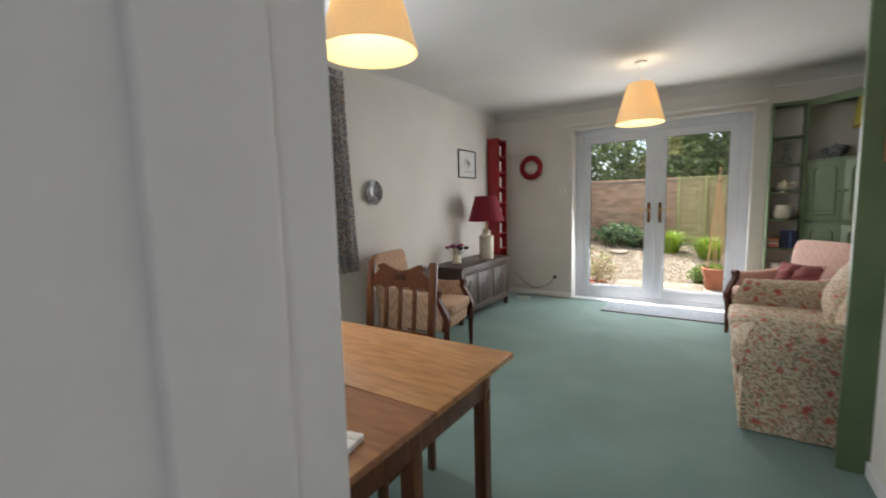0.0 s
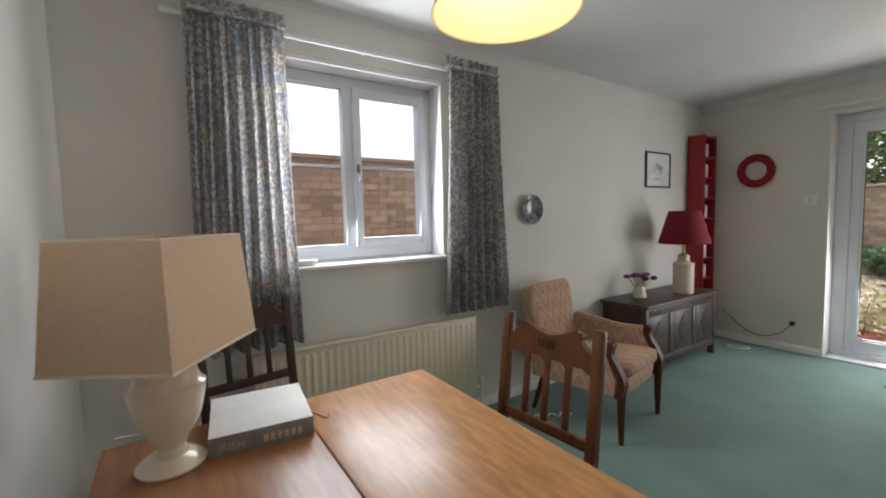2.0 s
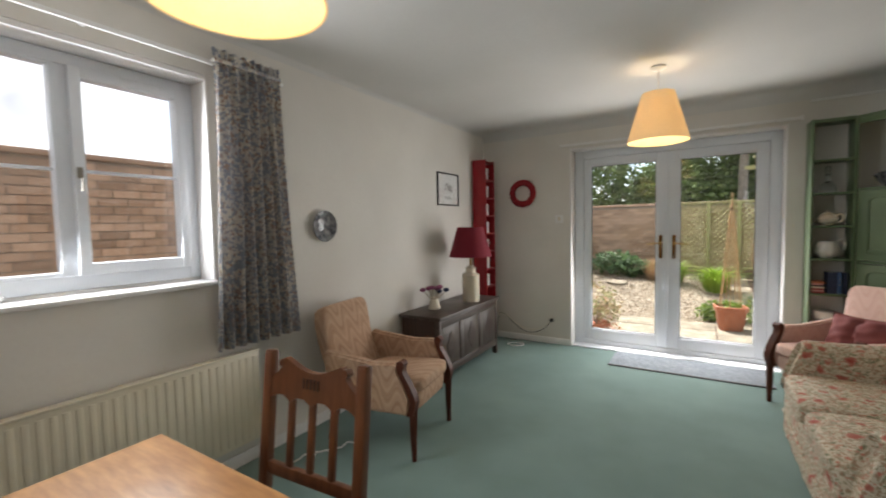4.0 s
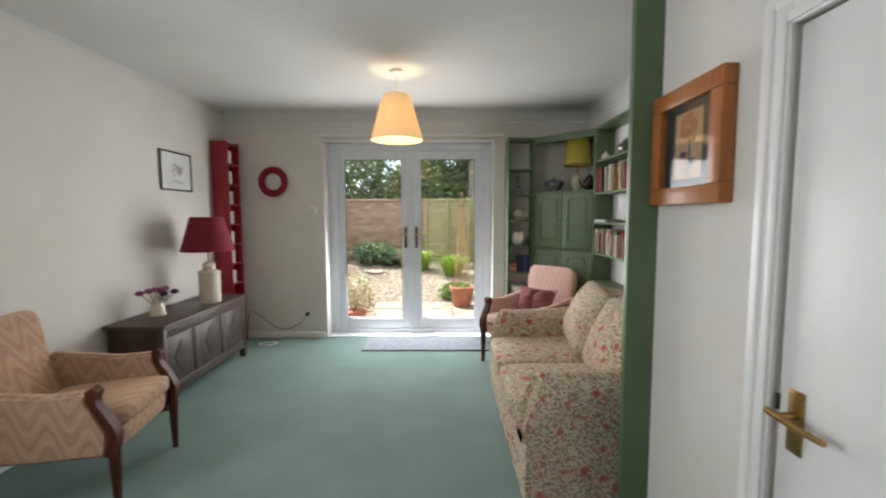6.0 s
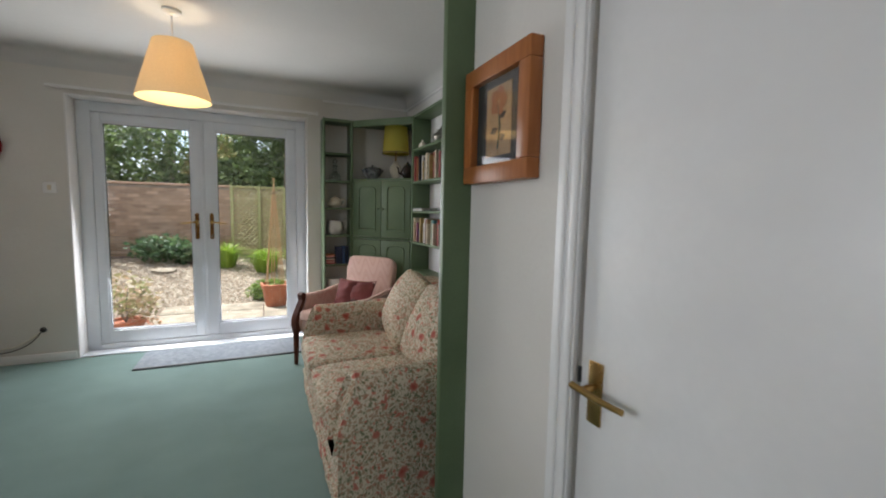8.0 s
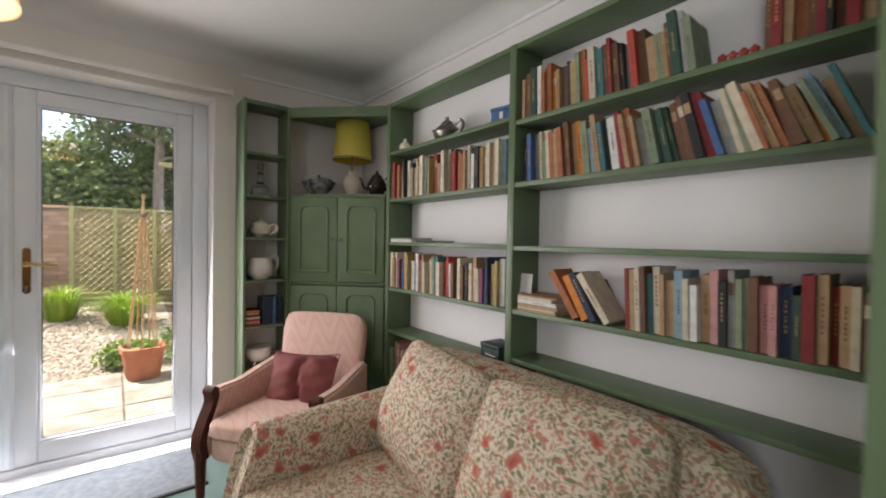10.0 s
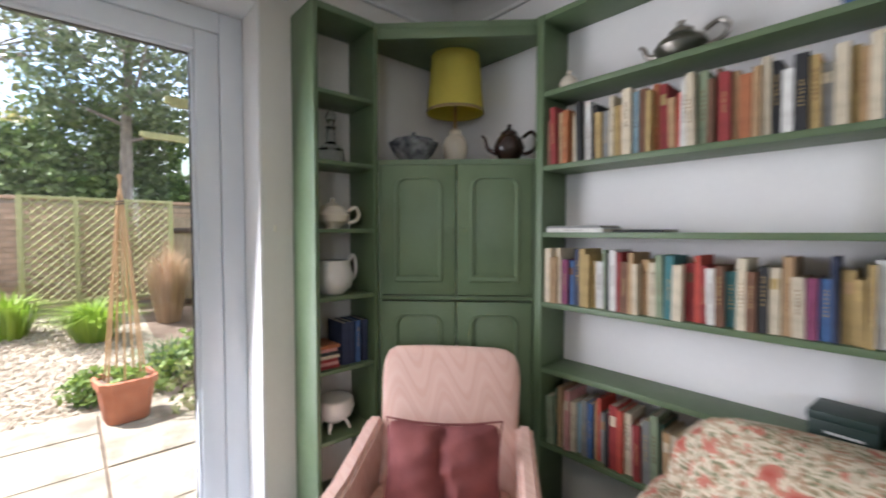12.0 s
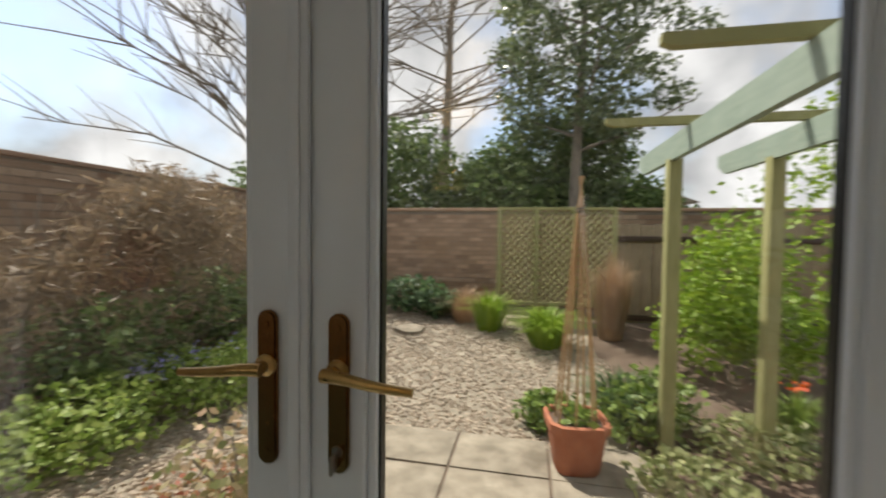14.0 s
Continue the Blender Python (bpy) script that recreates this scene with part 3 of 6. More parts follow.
# ---- side window ----
FX = -2.25
win = tagged(new("window_1", mesh_of("window_1", join(bx(FX - 0.06, FX, 2.362, 2.42, 1.1, 2.15, 0.005), bx(FX - 0.06, FX, 3.418, 3.473, 1.1, 2.15, 0.005), bx(FX - 0.06, FX, 2.42, 3.418, 2.095, 2.15, 0.005), bx(FX - 0.06, FX, 2.42, 3.418, 1.1, 1.165, 0.005), bx(FX - 0.06, FX, 2.885, 2.935, 1.165, 2.095, 0.005)), UPVC)), "white double-glazed casement window with a catch", "window", "", "structure")
for y0, y1, b0 in ((2.42, 2.885, 0.012), (2.935, 3.418, 0.045)):
    sash = part("sash", join(bx(FX - 0.05, FX + 0.008 + b0 / 4, y0, y0 + b0, 1.165, 2.095, 0.004), bx(FX - 0.05, FX + 0.008 + b0 / 4, y1 - b0, y1, 1.165, 2.095, 0.004), bx(FX - 0.05, FX + 0.008 + b0 / 4, y0 + b0, y1 - b0, 1.165, 1.165 + b0 + 0.008, 0.004), bx(FX - 0.05, FX + 0.008 + b0 / 4, y0 + b0, y1 - b0, 2.095 - b0, 2.095, 0.004), bx(FX - 0.035, FX - 0.012, y0 + b0, y1 - b0, 1.63, 1.645, 0.003)), UPVC, win)
    pane = part("pane", bx(FX - 0.03, FX - 0.024, y0 + b0 - 0.002, y1 - b0 + 0.002, 1.17, 2.09, 0), GLASS, sash, "clear glass")
    pane.visible_shadow = False
setting("trim_window_reveal", join(bx(FX - 0.06, LEFT - 0.002, 2.362, 3.473, 2.152, 2.177, 0.002), bx(FX + 0.001, LEFT - 0.002, 2.361, 2.369, 1.087, 2.151, 0.002), bx(FX + 0.001, LEFT - 0.002, 3.466, 3.474, 1.087, 2.151, 0.002), bx(FX - 0.06, FX - 0.002, 2.362, 3.473, 1.062, 1.098, 0.002)), WHITE_WALL, "white painted reveal round the side window", "trim")
part("catch", join(bx(FX + 0.018, FX + 0.03, 2.945, 2.965, 1.6, 1.65, 0.003), tube([(FX + 0.03, 2.955, 1.64), (FX + 0.045, 2.955, 1.6), (FX + 0.04, 2.957, 1.545)], 0.006)), PEWTER, win, "grey metal window catch")
part("window_sill", bx(FX, LEFT + 0.035, 2.34, 3.495, 1.062, 1.085, 0.006), WHITE, win)
single("white_dish", lathe([(0.0, 0.0), (0.05, 0.0), (0.075, 0.03), (0.07, 0.03), (0.045, 0.006), (0.0, 0.006)], (-2.17, 2.6, 1.085)), WHITE_GLAZE, "small white china dish on the window sill", "dish")

# Out-of-view overhang, added and sized to keep direct sun off lamp and mat.
roof = tagged(new("roof", mesh_of("roof", join(bx(-3.0, -2.42, -0.3, 7.28, 2.45, 2.56, 0), bx(-2.42, 2.4, 7.08, 7.63, 2.45, 2.56, 0), bx(-3.0, 2.4, -0.5, 7.65, 2.56, 2.64, 0)), WHITE)), "unseen eaves added to block sun from window and doors", "roof", "", "structure")


# ---- curtains ----
def curtain(y0, y1, z0, z1, spread, label, phase):
    root = thing("curtain", label, "curtain", (LEFT + 0.09, (y0 + y1) / 2, z0), 0, "curtains at the side window")
    bm = bmesh.new()
    n, rows, w = 96, 26, y1 - y0
    grid = []
    for j in range(rows + 1):
        f = j / rows
        line = []
        for i in range(n + 1):
            u = i / n
            flare = 1 + spread * (1 - f) ** 1.4
            deep = (0.018 + 0.024 * (1 - f)) * (0.35 if f > 0.94 else 1)
            y = (u - 0.5) * w * flare
            x = deep * math.sin(u * 2 * math.pi * 7.3 + phase + 0.6 * math.sin(3 * f + 5 * u)) + 0.006 * math.sin(u * 60 + 4 * f)
            line.append(bm.verts.new((x, y, f * (z1 - z0) + 0.004 * math.sin(u * 45))))
        grid.append(line)
    for a, b in zip(grid, grid[1:]):
        for i in range(n):
            bm.faces.new((a[i], a[i + 1], b[i + 1], b[i]))
    bmesh.ops.solidify(bm, geom=bm.faces[:], thickness=0.003)
    part("drape", bm, CURTAIN, root)
    bm = bx(-0.014, 0.026, -w / 2, w / 2, z1 - z0 - 0.075, z1 - z0 - 0.055, 0.003)
    part("heading_tape", bm, CURTAIN, root)


curtain(3.46, 3.86, 0.72, 2.3, 0.28, "long grey-blue patterned curtain, drawn back beside the window", 0.4)
curtain(2.1, 2.52, 0.72, 2.31, 0.1, "long blue and russet patterned curtain beside the window", 1.7)
rail = thing("curtain_rail", "slim white curtain rail above the side window", "curtain rail", (LEFT + 0.04, 2.9, 2.24), 0, world_space=True)
part("rail", bx(LEFT + 0.035, LEFT + 0.052, 2.02, 3.92, 2.225, 2.248, 0.004), WHITE, rail)
for y in (2.15, 2.95, 3.8):
    part("bracket", bx(LEFT, LEFT + 0.036, y - 0.012, y + 0.012, 2.228, 2.245, 0.003), WHITE, rail)
rail = thing("curtain_rail", "slim white curtain rail above the garden doors", "curtain rail", (-0.17, NORTH - 0.04, 2.18), 0, world_space=True)
part("rail", bx(-1.17, 0.83, NORTH - 0.052, NORTH - 0.034, 2.172, 2.196, 0.004), WHITE, rail)
for x in (-1.1, -0.17, 0.78):
    part("bracket", bx(x - 0.012, x + 0.012, NORTH - 0.035, NORTH, 2.175, 2.193, 0.003), WHITE, rail)
part("end_stop", bx(0.83, 0.85, NORTH - 0.06, NORTH - 0.028, 2.166, 2.202, 0.004), WHITE, rail)

# ---- radiator ----
rad = thing("radiator", "cream enamelled panel radiator under the window", "radiator", (LEFT, 3.0, 0.14), 0, world_space=True)
RX = LEFT + 0.04
part("panel", bx(RX, RX + 0.03, 2.3, 3.66, 0.145, 0.66, 0.006), RADIATOR, rad)
part("rib_sheet", join(*[bx(RX + 0.025, RX + 0.0325, 2.33 + 0.0415 * k, 2.354 + 0.0415 * k, 0.17, 0.635, 0.006) for k in range(32)]), RADIATOR, rad)
part("top_grille", bx(RX - 0.005, RX + 0.042, 2.3, 3.66, 0.66, 0.672, 0.003), RADIATOR, rad)
for y in (2.6, 3.4):
    part("bracket", bx(LEFT, RX, y - 0.02, y + 0.02, 0.25, 0.6, 0.003), RADIATOR, rad)
part("valve", join(tube([(RX + 0.015, 3.66, 0.18), (RX + 0.015, 3.71, 0.18)], 0.01), tube([(RX + 0.015, 3.71, 0.0), (RX + 0.015, 3.71, 0.18)], 0.008), lathe([(0.018, 0), (0.02, 0.05), (0.016, 0.06), (0, 0.06)], (RX + 0.015, 3.71, 0.18), 14)), WHITE, rad, "white radiator valve and pipe")

# ---- bookcase along the east wall ----
BF, BB = 1.585, EAST - 0.004
case = thing("bookcase", "tall sage green painted built-in bookcase filled with books", "bookcase", (1.67, 5.0, 0), 0, world_space=True)
part("end_panel", bx(0.955, EAST - 0.002, 3.927, 3.963, 0, 2.4, 0.003), GREEN, case)
for y0, y1 in ((6.09, 6.125), (5.08, 5.117), (3.965, 3.985)):
    part("upright", bx(BF, BB, y0, y1, 0.0, 2.12, 0.003), GREEN, case)
LEFT_SHELVES = (1.825, 1.54, 1.28, 1.005, 0.745, 0.445, 0.12)
RIGHT_SHELVES = (1.8, 1.54, 1.275, 1.008, 0.8, 0.445, 0.12)
for y0, y1, levels in ((5.117, 6.09, LEFT_SHELVES), (3.985, 5.08, RIGHT_SHELVES)):
    for z in levels:
        part("shelf", bx(BF + 0.003, BB, y0, y1, z - 0.02, z, 0.002), GREEN, case)
    part("top_board", bx(BF + 0.003, BB, y0, y1, 2.098, 2.119, 0.002), GREEN, case)
part("plinth", bx(BF + 0.02, BF + 0.04, 3.985, 6.09, 0.0, 0.1, 0.002), GREEN, case)

# ---- corner unit ----
corner = thing("corner_cupboard", "sage green painted corner cupboard with panelled doors and open top", "cupboard", (1.4, 6.5, 0), 0, world_space=True)
A, B = Vector((1.152, 6.587, 0)), Vector((1.602, 6.13, 0))
along = (B - A).normalized()
inward = Vector((-along.y, along.x, 0))
if inward.y < 0:
    inward = -inward
DIAG = Matrix(((along.x, inward.x, 0, A.x), (along.y, inward.y, 0, A.y), (0, 0, 1, 0), (0, 0, 0, 1)))
W = (B - A).length


def diag(bm):
    return moved(bm, DIAG)


def corner_board(z, t):
    return prism_z([(A.x, A.y), (B.x, B.y), (EAST - 0.004, B.y), (EAST - 0.004, NORTH - 0.004), (A.x, NORTH - 0.004)], z - t, z)


def prism_z(outline, z0, z1):
    return moved(prism(outline, z1 - z0, "z"), Matrix.Translation((0, 0, (z0 + z1) / 2)))


for z, t in ((2.122, 0.022), (1.575, 0.02), (0.22, 0.02)):
    part("board", corner_board(z, t), GREEN, corner)
part("header", diag(bx(0.0, W, 0.0, 0.018, 2.06, 2.1, 0.002)), GREEN, corner)
part("face_frame", join(diag(bx(0, 0.014, 0, 0.02, 0.0, 1.555, 0.002)), diag(bx(W - 0.014, W, 0, 0.02, 0.0, 1.555, 0.002)), diag(bx(0.014, W - 0.014, 0.0, 0.02, 1.0, 1.02, 0.002)), diag(bx(0.014, W - 0.014, 0.03, 0.05, 0.0, 0.22, 0.002))), GREEN, corner)
part("side_post", bx(A.x - 0.02, A.x - 0.001, A.y, NORTH - 0.004, 0, 2.122, 0.002), GREEN, corner)


def panel_door(u0, u1, z0, z1, knob_u):
    d = part("door", diag(bx(u0, u1, -0.014, 0.006, z0, z1, 0.003)), GREEN, corner)
    m, w = 0.052, u1 - u0
    pts = []
    r = 0.045
    for cx, cz, a0 in ((u1 - m - r, z1 - m - r, 0), (u0 + m + r, z1 - m - r, 90)):
        for k in range(6):
            a = radians(a0 + 90 * k / 5)
            pts.append((cx + r * math.cos(a), cz + r * math.sin(a)))
    pts += [(u0 + m, z0 + m), (u1 - m, z0 + m)]
    cen = (sum(p[0] for p in pts) / len(pts), sum(p[1] for p in pts) / len(pts))
    bm = bmesh.new()
    loops = []
    for shrink, depth in ((0.0, -0.0142), (0.004, -0.021), (0.013, -0.021), (0.018, -0.0142)):
        loops.append([bm.verts.new((cen[0] + (a - cen[0]) * (1 - shrink / (w / 2 - m)), depth, cen[1] + (b - cen[1]) * (1 - shrink / ((z1 - z0) / 2 - m)))) for a, b in pts])
    for a, b in zip(loops, loops[1:]):
        for k in range(len(pts)):
            bm.faces.new((a[k], a[(k + 1) % len(pts)], b[(k + 1) % len(pts)], b[k]))
    part("moulding", diag(bm), GREEN, d)
    part("knob", diag(moved(lathe([(0.006, 0), (0.006, 0.012), (0.013, 0.02), (0.012, 0.028), (0, 0.031)], (0, 0, 0), 14), pose(knob_u, -0.014, (z0 + z1) / 2, 90, 0, 0))), GREEN, d, "round green knob")


for z0, z1 in ((1.024, 1.552), (0.33, 0.996)):
    panel_door(0.016, W / 2 - 0.002, z0, z1, W / 2 - 0.028)
    panel_door(W / 2 + 0.002, W - 0.016, z0, z1, W / 2 + 0.028)
part("bottom_rail", diag(bx(0.014, W - 0.014, 0, 0.02, 0.22, 0.326, 0.002)), GREEN, corner)

alcove = thing("shelf_unit", "narrow sage green open shelf unit holding old china", "shelf unit", (1.0, 6.7, 0), 0, world_space=True)
part("side_panel", bx(0.876, 0.894, 6.587, NORTH - 0.002, 0, 2.13, 0.003), GREEN, alcove)
for z in (1.812, 1.552, 1.292, 1.03, 0.748, 0.474, 0.2):
    part("shelf", bx(0.894, A.x - 0.021, 6.59, NORTH - 0.002, z - 0.016, z, 0.002), GREEN, alcove)
part("top_board", bx(0.894, A.x - 0.021, 6.59, NORTH - 0.002, 2.1, 2.125, 0.002), GREEN, alcove)


# ---- books ----
HUES = {"tan": (0.42, 0.27, 0.14), "brown": (0.16, 0.075, 0.04), "dark red": (0.27, 0.03, 0.03), "bright red": (0.48, 0.07, 0.045), "orange": (0.7, 0.24, 0.03), "rust": (0.38, 0.13, 0.05), "cream": (0.62, 0.54, 0.4), "white": (0.72, 0.7, 0.66), "dark green": (0.03, 0.075, 0.05), "sage": (0.22, 0.27, 0.17), "navy": (0.025, 0.035, 0.08), "sky blue": (0.24, 0.36, 0.42), "teal": (0.05, 0.17, 0.18), "black": (0.02, 0.02, 0.022), "grey": (0.24, 0.24, 0.23), "pink": (0.55, 0.27, 0.25), "ochre": (0.42, 0.3, 0.12), "plum": (0.23, 0.05, 0.12), "blue": (0.06, 0.13, 0.3)}
BOOK_MATS = {k: surface("cloth_" + k.replace(" ", "_"), tuple(x * 0.8 for x in c), tuple(min(0.8, x * 1.15) for x in c), 30, 0.7, bump=0.2, fine=200, vary=0.25) for k, c in HUES.items()}
rng = random.Random(7)


def book(hue, thick, tall, deep, m, how="standing on the shelf"):
    """Spine at x = 0 facing -x, thickness along y from 0 down, standing on z = 0."""
    t = 0.0025
    cover = join(bx(0, deep, -t, 0, 0, tall, 0), bx(0, deep, -thick, -thick + t, 0, tall, 0), bx(-0.002, t, -thick, 0, 0, tall, 0.001))
    ob = new("book", mesh_of("book", cover, BOOK_MATS[hue], False))
    ob.matrix_basis = m
    tagged(ob, f"{hue} covered book {how}", "book", "books in the bookcase")
    pages = new("pages", mesh_of("pages", bx(t, deep - 0.004, -thick + t, -t, 0.003, tall - 0.004, 0), PAPER, False))
    pages.parent = ob
    if tall > 0.15 and thick > 0.016 and rng.random() < 0.16:
        band = new("spine_label", mesh_of("spine_label", bx(-0.0035, -0.0018, -thick * 0.86, -thick * 0.14, tall * 0.68, tall * 0.84, 0), BOOK_MATS[rng.choice(("cream", "ochre", "tan", "brown"))], False))
        band.parent = ob
    elif tall > 0.14 and thick > 0.013 and rng.random() < 0.6:
        long = rng.uniform(0.3, 0.5) * tall
        base = tall * rng.uniform(0.3, 0.42)
        print_hue = "ochre" if hue in ("brown", "dark red", "dark green", "navy", "black", "rust", "teal", "plum", "blue", "grey") else "brown"
        letters = join(*[bx(-0.003, -0.0018, -thick * 0.59, -thick * 0.41, base + long * q / 7, base + long * (q + rng.uniform(0.4, 0.8)) / 7, 0) for q in range(7)])
        letters = new("spine_lettering", mesh_of("spine_lettering", letters, BOOK_MATS[print_hue], False))
        letters.parent = ob
    return ob


def row(hues, y, y_end, z, tall, deep=0.135, lean=(0, 0), front=BF + 0.012, thick=(0.012, 0.029), spread=0.22):
    """Books side by side from y down to y_end; lean: degrees by which their tops tip back towards the start, first and last."""
    start, k = y, 0
    while True:
        hue = hues[k % len(hues)]
        w = rng.uniform(*thick)
        h = tall * rng.uniform(1 - spread, 1 + spread * 0.35)
        f = (start - y) / max(0.01, start - y_end)
        a = lean[0] + (lean[1] - lean[0]) * f
        a = a * rng.uniform(0.85, 1.1) if a else rng.choice((0, 0.5, 1.0, 2.2))
        c = math.cos(radians(a))
        need = w / c
        if y - need < y_end:
            break
        if k == 0:
            y -= h * math.sin(radians(a))
        m = pose(front + rng.uniform(-0.006, 0.026), y, z + 0.0005, -a, 0, 0)
        book(hue, w, h, deep * rng.uniform(0.85, 1.0), m, "leaning on the shelf" if a > 4 else "standing on the shelf")
        y -= need + 0.0008
        k += 1


def pile(hues, x, y, z, long=0.2, deep=0.14, turn=0.0, how="lying flat in a pile"):
    for k, hue in enumerate(hues):
        w = rng.uniform(0.006, 0.016)
        z += w
        book(hue, w, long * rng.uniform(0.85, 1), deep, pose(x, y + long / 2, z + 0.0004, 90, 0, 0) if not turn else pose(x, y + long / 2, z + 0.0004, 90, 0, turn * (k % 3 - 1)), how)
        z += 0.0005


row(["brown", "dark red", "tan", "rust", "tan", "cream", "black", "white", "black", "ochre", "grey", "cream", "ochre", "tan", "cream", "sky blue", "brown", "ochre", "rust", "dark red", "tan", "bright red", "white", "cream", "sage", "brown"], 6.075, 5.125, 1.54, 0.205)
row(["cream", "tan", "cream", "plum", "blue", "navy", "ochre", "ochre", "ochre", "white", "sage", "black", "white", "dark red", "brown", "tan", "cream", "tan", "cream", "sage", "teal", "cream", "dark red", "bright red", "dark red", "white", "brown", "teal", "cream", "brown", "black"], 6.085, 5.125, 1.005, 0.2)
row(["sage", "dark green", "tan", "cream", "pink", "cream", "sky blue", "grey", "blue", "tan", "bright red", "grey", "black", "dark red", "bright red", "cream", "pink", "dark red", "grey"], 6.07, 5.42, 0.445, 0.22, lean=(0, 3))
row(["tan", "brown", "dark green", "white", "sage", "rust", "rust", "orange", "tan", "brown", "navy", "ochre", "sage", "rust", "bright red", "cream", "teal", "brown", "dark green", "dark red", "brown", "black", "grey", "bright red", "brown", "tan", "sage"], 5.062, 4.39, 1.8, 0.185, lean=(0.5, 9))
row(["brown", "dark red", "tan", "rust", "brown", "dark red", "black"], 4.24, 4.0, 1.8, 0.2, lean=(0, 1))
row(["black", "dark red", "blue", "grey", "cream", "sage", "cream", "rust", "tan", "rust", "brown", "brown", "tan", "orange", "sage", "sky blue", "tan", "teal", "black", "white", "dark red", "tan", "rust", "tan", "grey", "sage", "dark green", "dark green", "dark green", "brown", "brown"], 5.062, 4.02, 1.54, 0.2, lean=(1, 24))
row(["rust", "orange", "navy", "black", "cream"], 4.9, 4.615, 1.008, 0.195, lean=(38, 32), thick=(0.02, 0.028))
row(["dark red", "tan", "cream", "brown", "teal", "cream", "tan", "tan", "sky blue", "cream", "white", "tan", "pink", "black", "grey", "sage", "sage", "brown", "pink", "pink", "navy", "dark green", "dark red", "tan"], 4.6, 4.0, 1.008, 0.205, lean=(3, 0))
pile(["tan", "cream", "tan", "white", "cream", "tan"], BF + 0.01, 4.955, 1.008, 0.2, 0.14)
pile(["white", "grey"], BF + 0.005, 5.95, 1.28, 0.24, 0.15, 0, "magazine lying flat on the shelf")
pile(["black"], BF + 0.01, 5.72, 1.28, 0.18, 0.14, 0, "magazine lying flat on the shelf")
for k, (hue, w) in enumerate((("navy", 0.03), ("navy", 0.026), ("blue", 0.02), ("navy", 0.024))):
    book(hue, w, 0.17, 0.12, pose(1.0 + 0.031 * k, 6.62, 0.7485, 0, 0, 90), "standing on the narrow green shelf")
small = 0.749
for k, hue in enumerate(("dark red", "pink", "dark red", "cream", "black", "pink", "rust")):
    single("book", bx(0.9 + 0.003 * (k % 2), 0.985 - 0.004 * (k % 3), 6.61, 6.74, small, small + 0.0125, 0.002), BOOK_MATS[hue], f"small {hue} book lying in a pile", "book", "pile of small books")
    small += 0.0132
card = thing("photo_card", "small photo card propped on the green bookshelf", "card", (1.63, 5.05, 1.008), 0)
part("card", moved(bx(-0.0015, 0.0015, -0.03, 0.03, 0, 0.15, 0), pose(0, 0, 0, 0, 6, 0)), WHITE_PAPER, card)
part("picture", moved(bx(-0.003, -0.0016, -0.024, 0.024, 0.02, 0.07, 0), pose(0, 0, 0, 0, 6, 0)), BOOK_MATS["plum"], card)


# ---- china and ornaments ----
def pot_thing(name, label, at, profile, mat, spout=0.0, handle=0.0, lid=True, oval=1.0, feet=0, category="pot", rz=0, handle_mat=None):
    root = thing(name, label, category, at, rz)
    part("body", lathe(profile, (0, 0, 0), 28, oval), mat, root)
    r, h = max(p[0] for p in profile), profile[-1][1]
    if lid:
        top = profile[-1][0]
        part("lid", lathe([(top, h), (top * 0.92, h + 0.012), (top * 0.4, h + 0.026), (0.008, h + 0.03), (0.011, h + 0.042), (0, h + 0.048)], (0, 0, 0), 24, oval), mat, root)
    if spout:
        part("spout", tube(smooth([(0, r * 0.8 * oval, h * 0.35), (0, r * oval + spout * 0.45, h * 0.5), (0, r * oval + spout * 0.7, h * 0.85), (0, r * oval + spout, h * 1.0)]), r * 0.17, 10, r * 0.08), mat, root)
    if handle:
        part("handle", tube(smooth([(0, -r * oval * 0.85, h * 0.9), (0, -r * oval - handle * 0.55, h * 1.12), (0, -r * oval - handle, h * 0.8), (0, -r * oval - handle * 0.7, h * 0.45), (0, -r * oval * 0.9, h * 0.3)]), r * 0.085 + 0.002, 8), handle_mat or mat, root)
    for k in range(feet):
        a = 2 * math.pi * (k + 0.5) / feet
        part("foot", tube([(r * 0.55 * math.cos(a), r * 0.55 * math.sin(a), 0.012), (r * 0.72 * math.cos(a), r * 0.72 * math.sin(a), -0.012), (r * 0.78 * math.cos(a), r * 0.78 * math.sin(a), -0.026)], 0.008, 8, 0.006), mat, root)
    return root


pot_thing("teapot", "squat pewter teapot with curved spout and handle on shelf", (1.66, 5.63, 1.825), [(0.035, 0), (0.038, 0.005), (0.06, 0.025), (0.068, 0.042), (0.058, 0.062), (0.034, 0.08)], PEWTER, 0.05, 0.052, True, 1.15, category="teapot")
pot_thing("bowl", "tiny cream china bowl with a rim on shelf", (1.65, 6.02, 1.825), [(0.02, 0), (0.034, 0.012), (0.036, 0.03), (0.032, 0.032)], CREAM_GLAZE, lid=True, category="bowl")
bluebox = thing("box", "small bright blue card box with white motif", "box", (1.66, 5.2, 1.825), 8)
part("body", bx(-0.045, 0.045, -0.055, 0.055, 0, 0.05, 0.003), BOOK_MATS["blue"], bluebox)
part("lid", bx(-0.048, 0.048, -0.058, 0.058, 0.05, 0.066, 0.003), BOOK_MATS["blue"], bluebox)
part("motif", bx(-0.0475, -0.0452, -0.012, 0.006, 0.012, 0.042, 0), WHITE_PAPER, bluebox, "white printed motif")
gbox = thing("box", "dark green card box with pale line on shelf", "box", (1.665, 5.22, 0.745), -6)
part("body", bx(-0.06, 0.06, -0.065, 0.065, 0, 0.06, 0.003), DARK_GREEN_CARD, gbox)
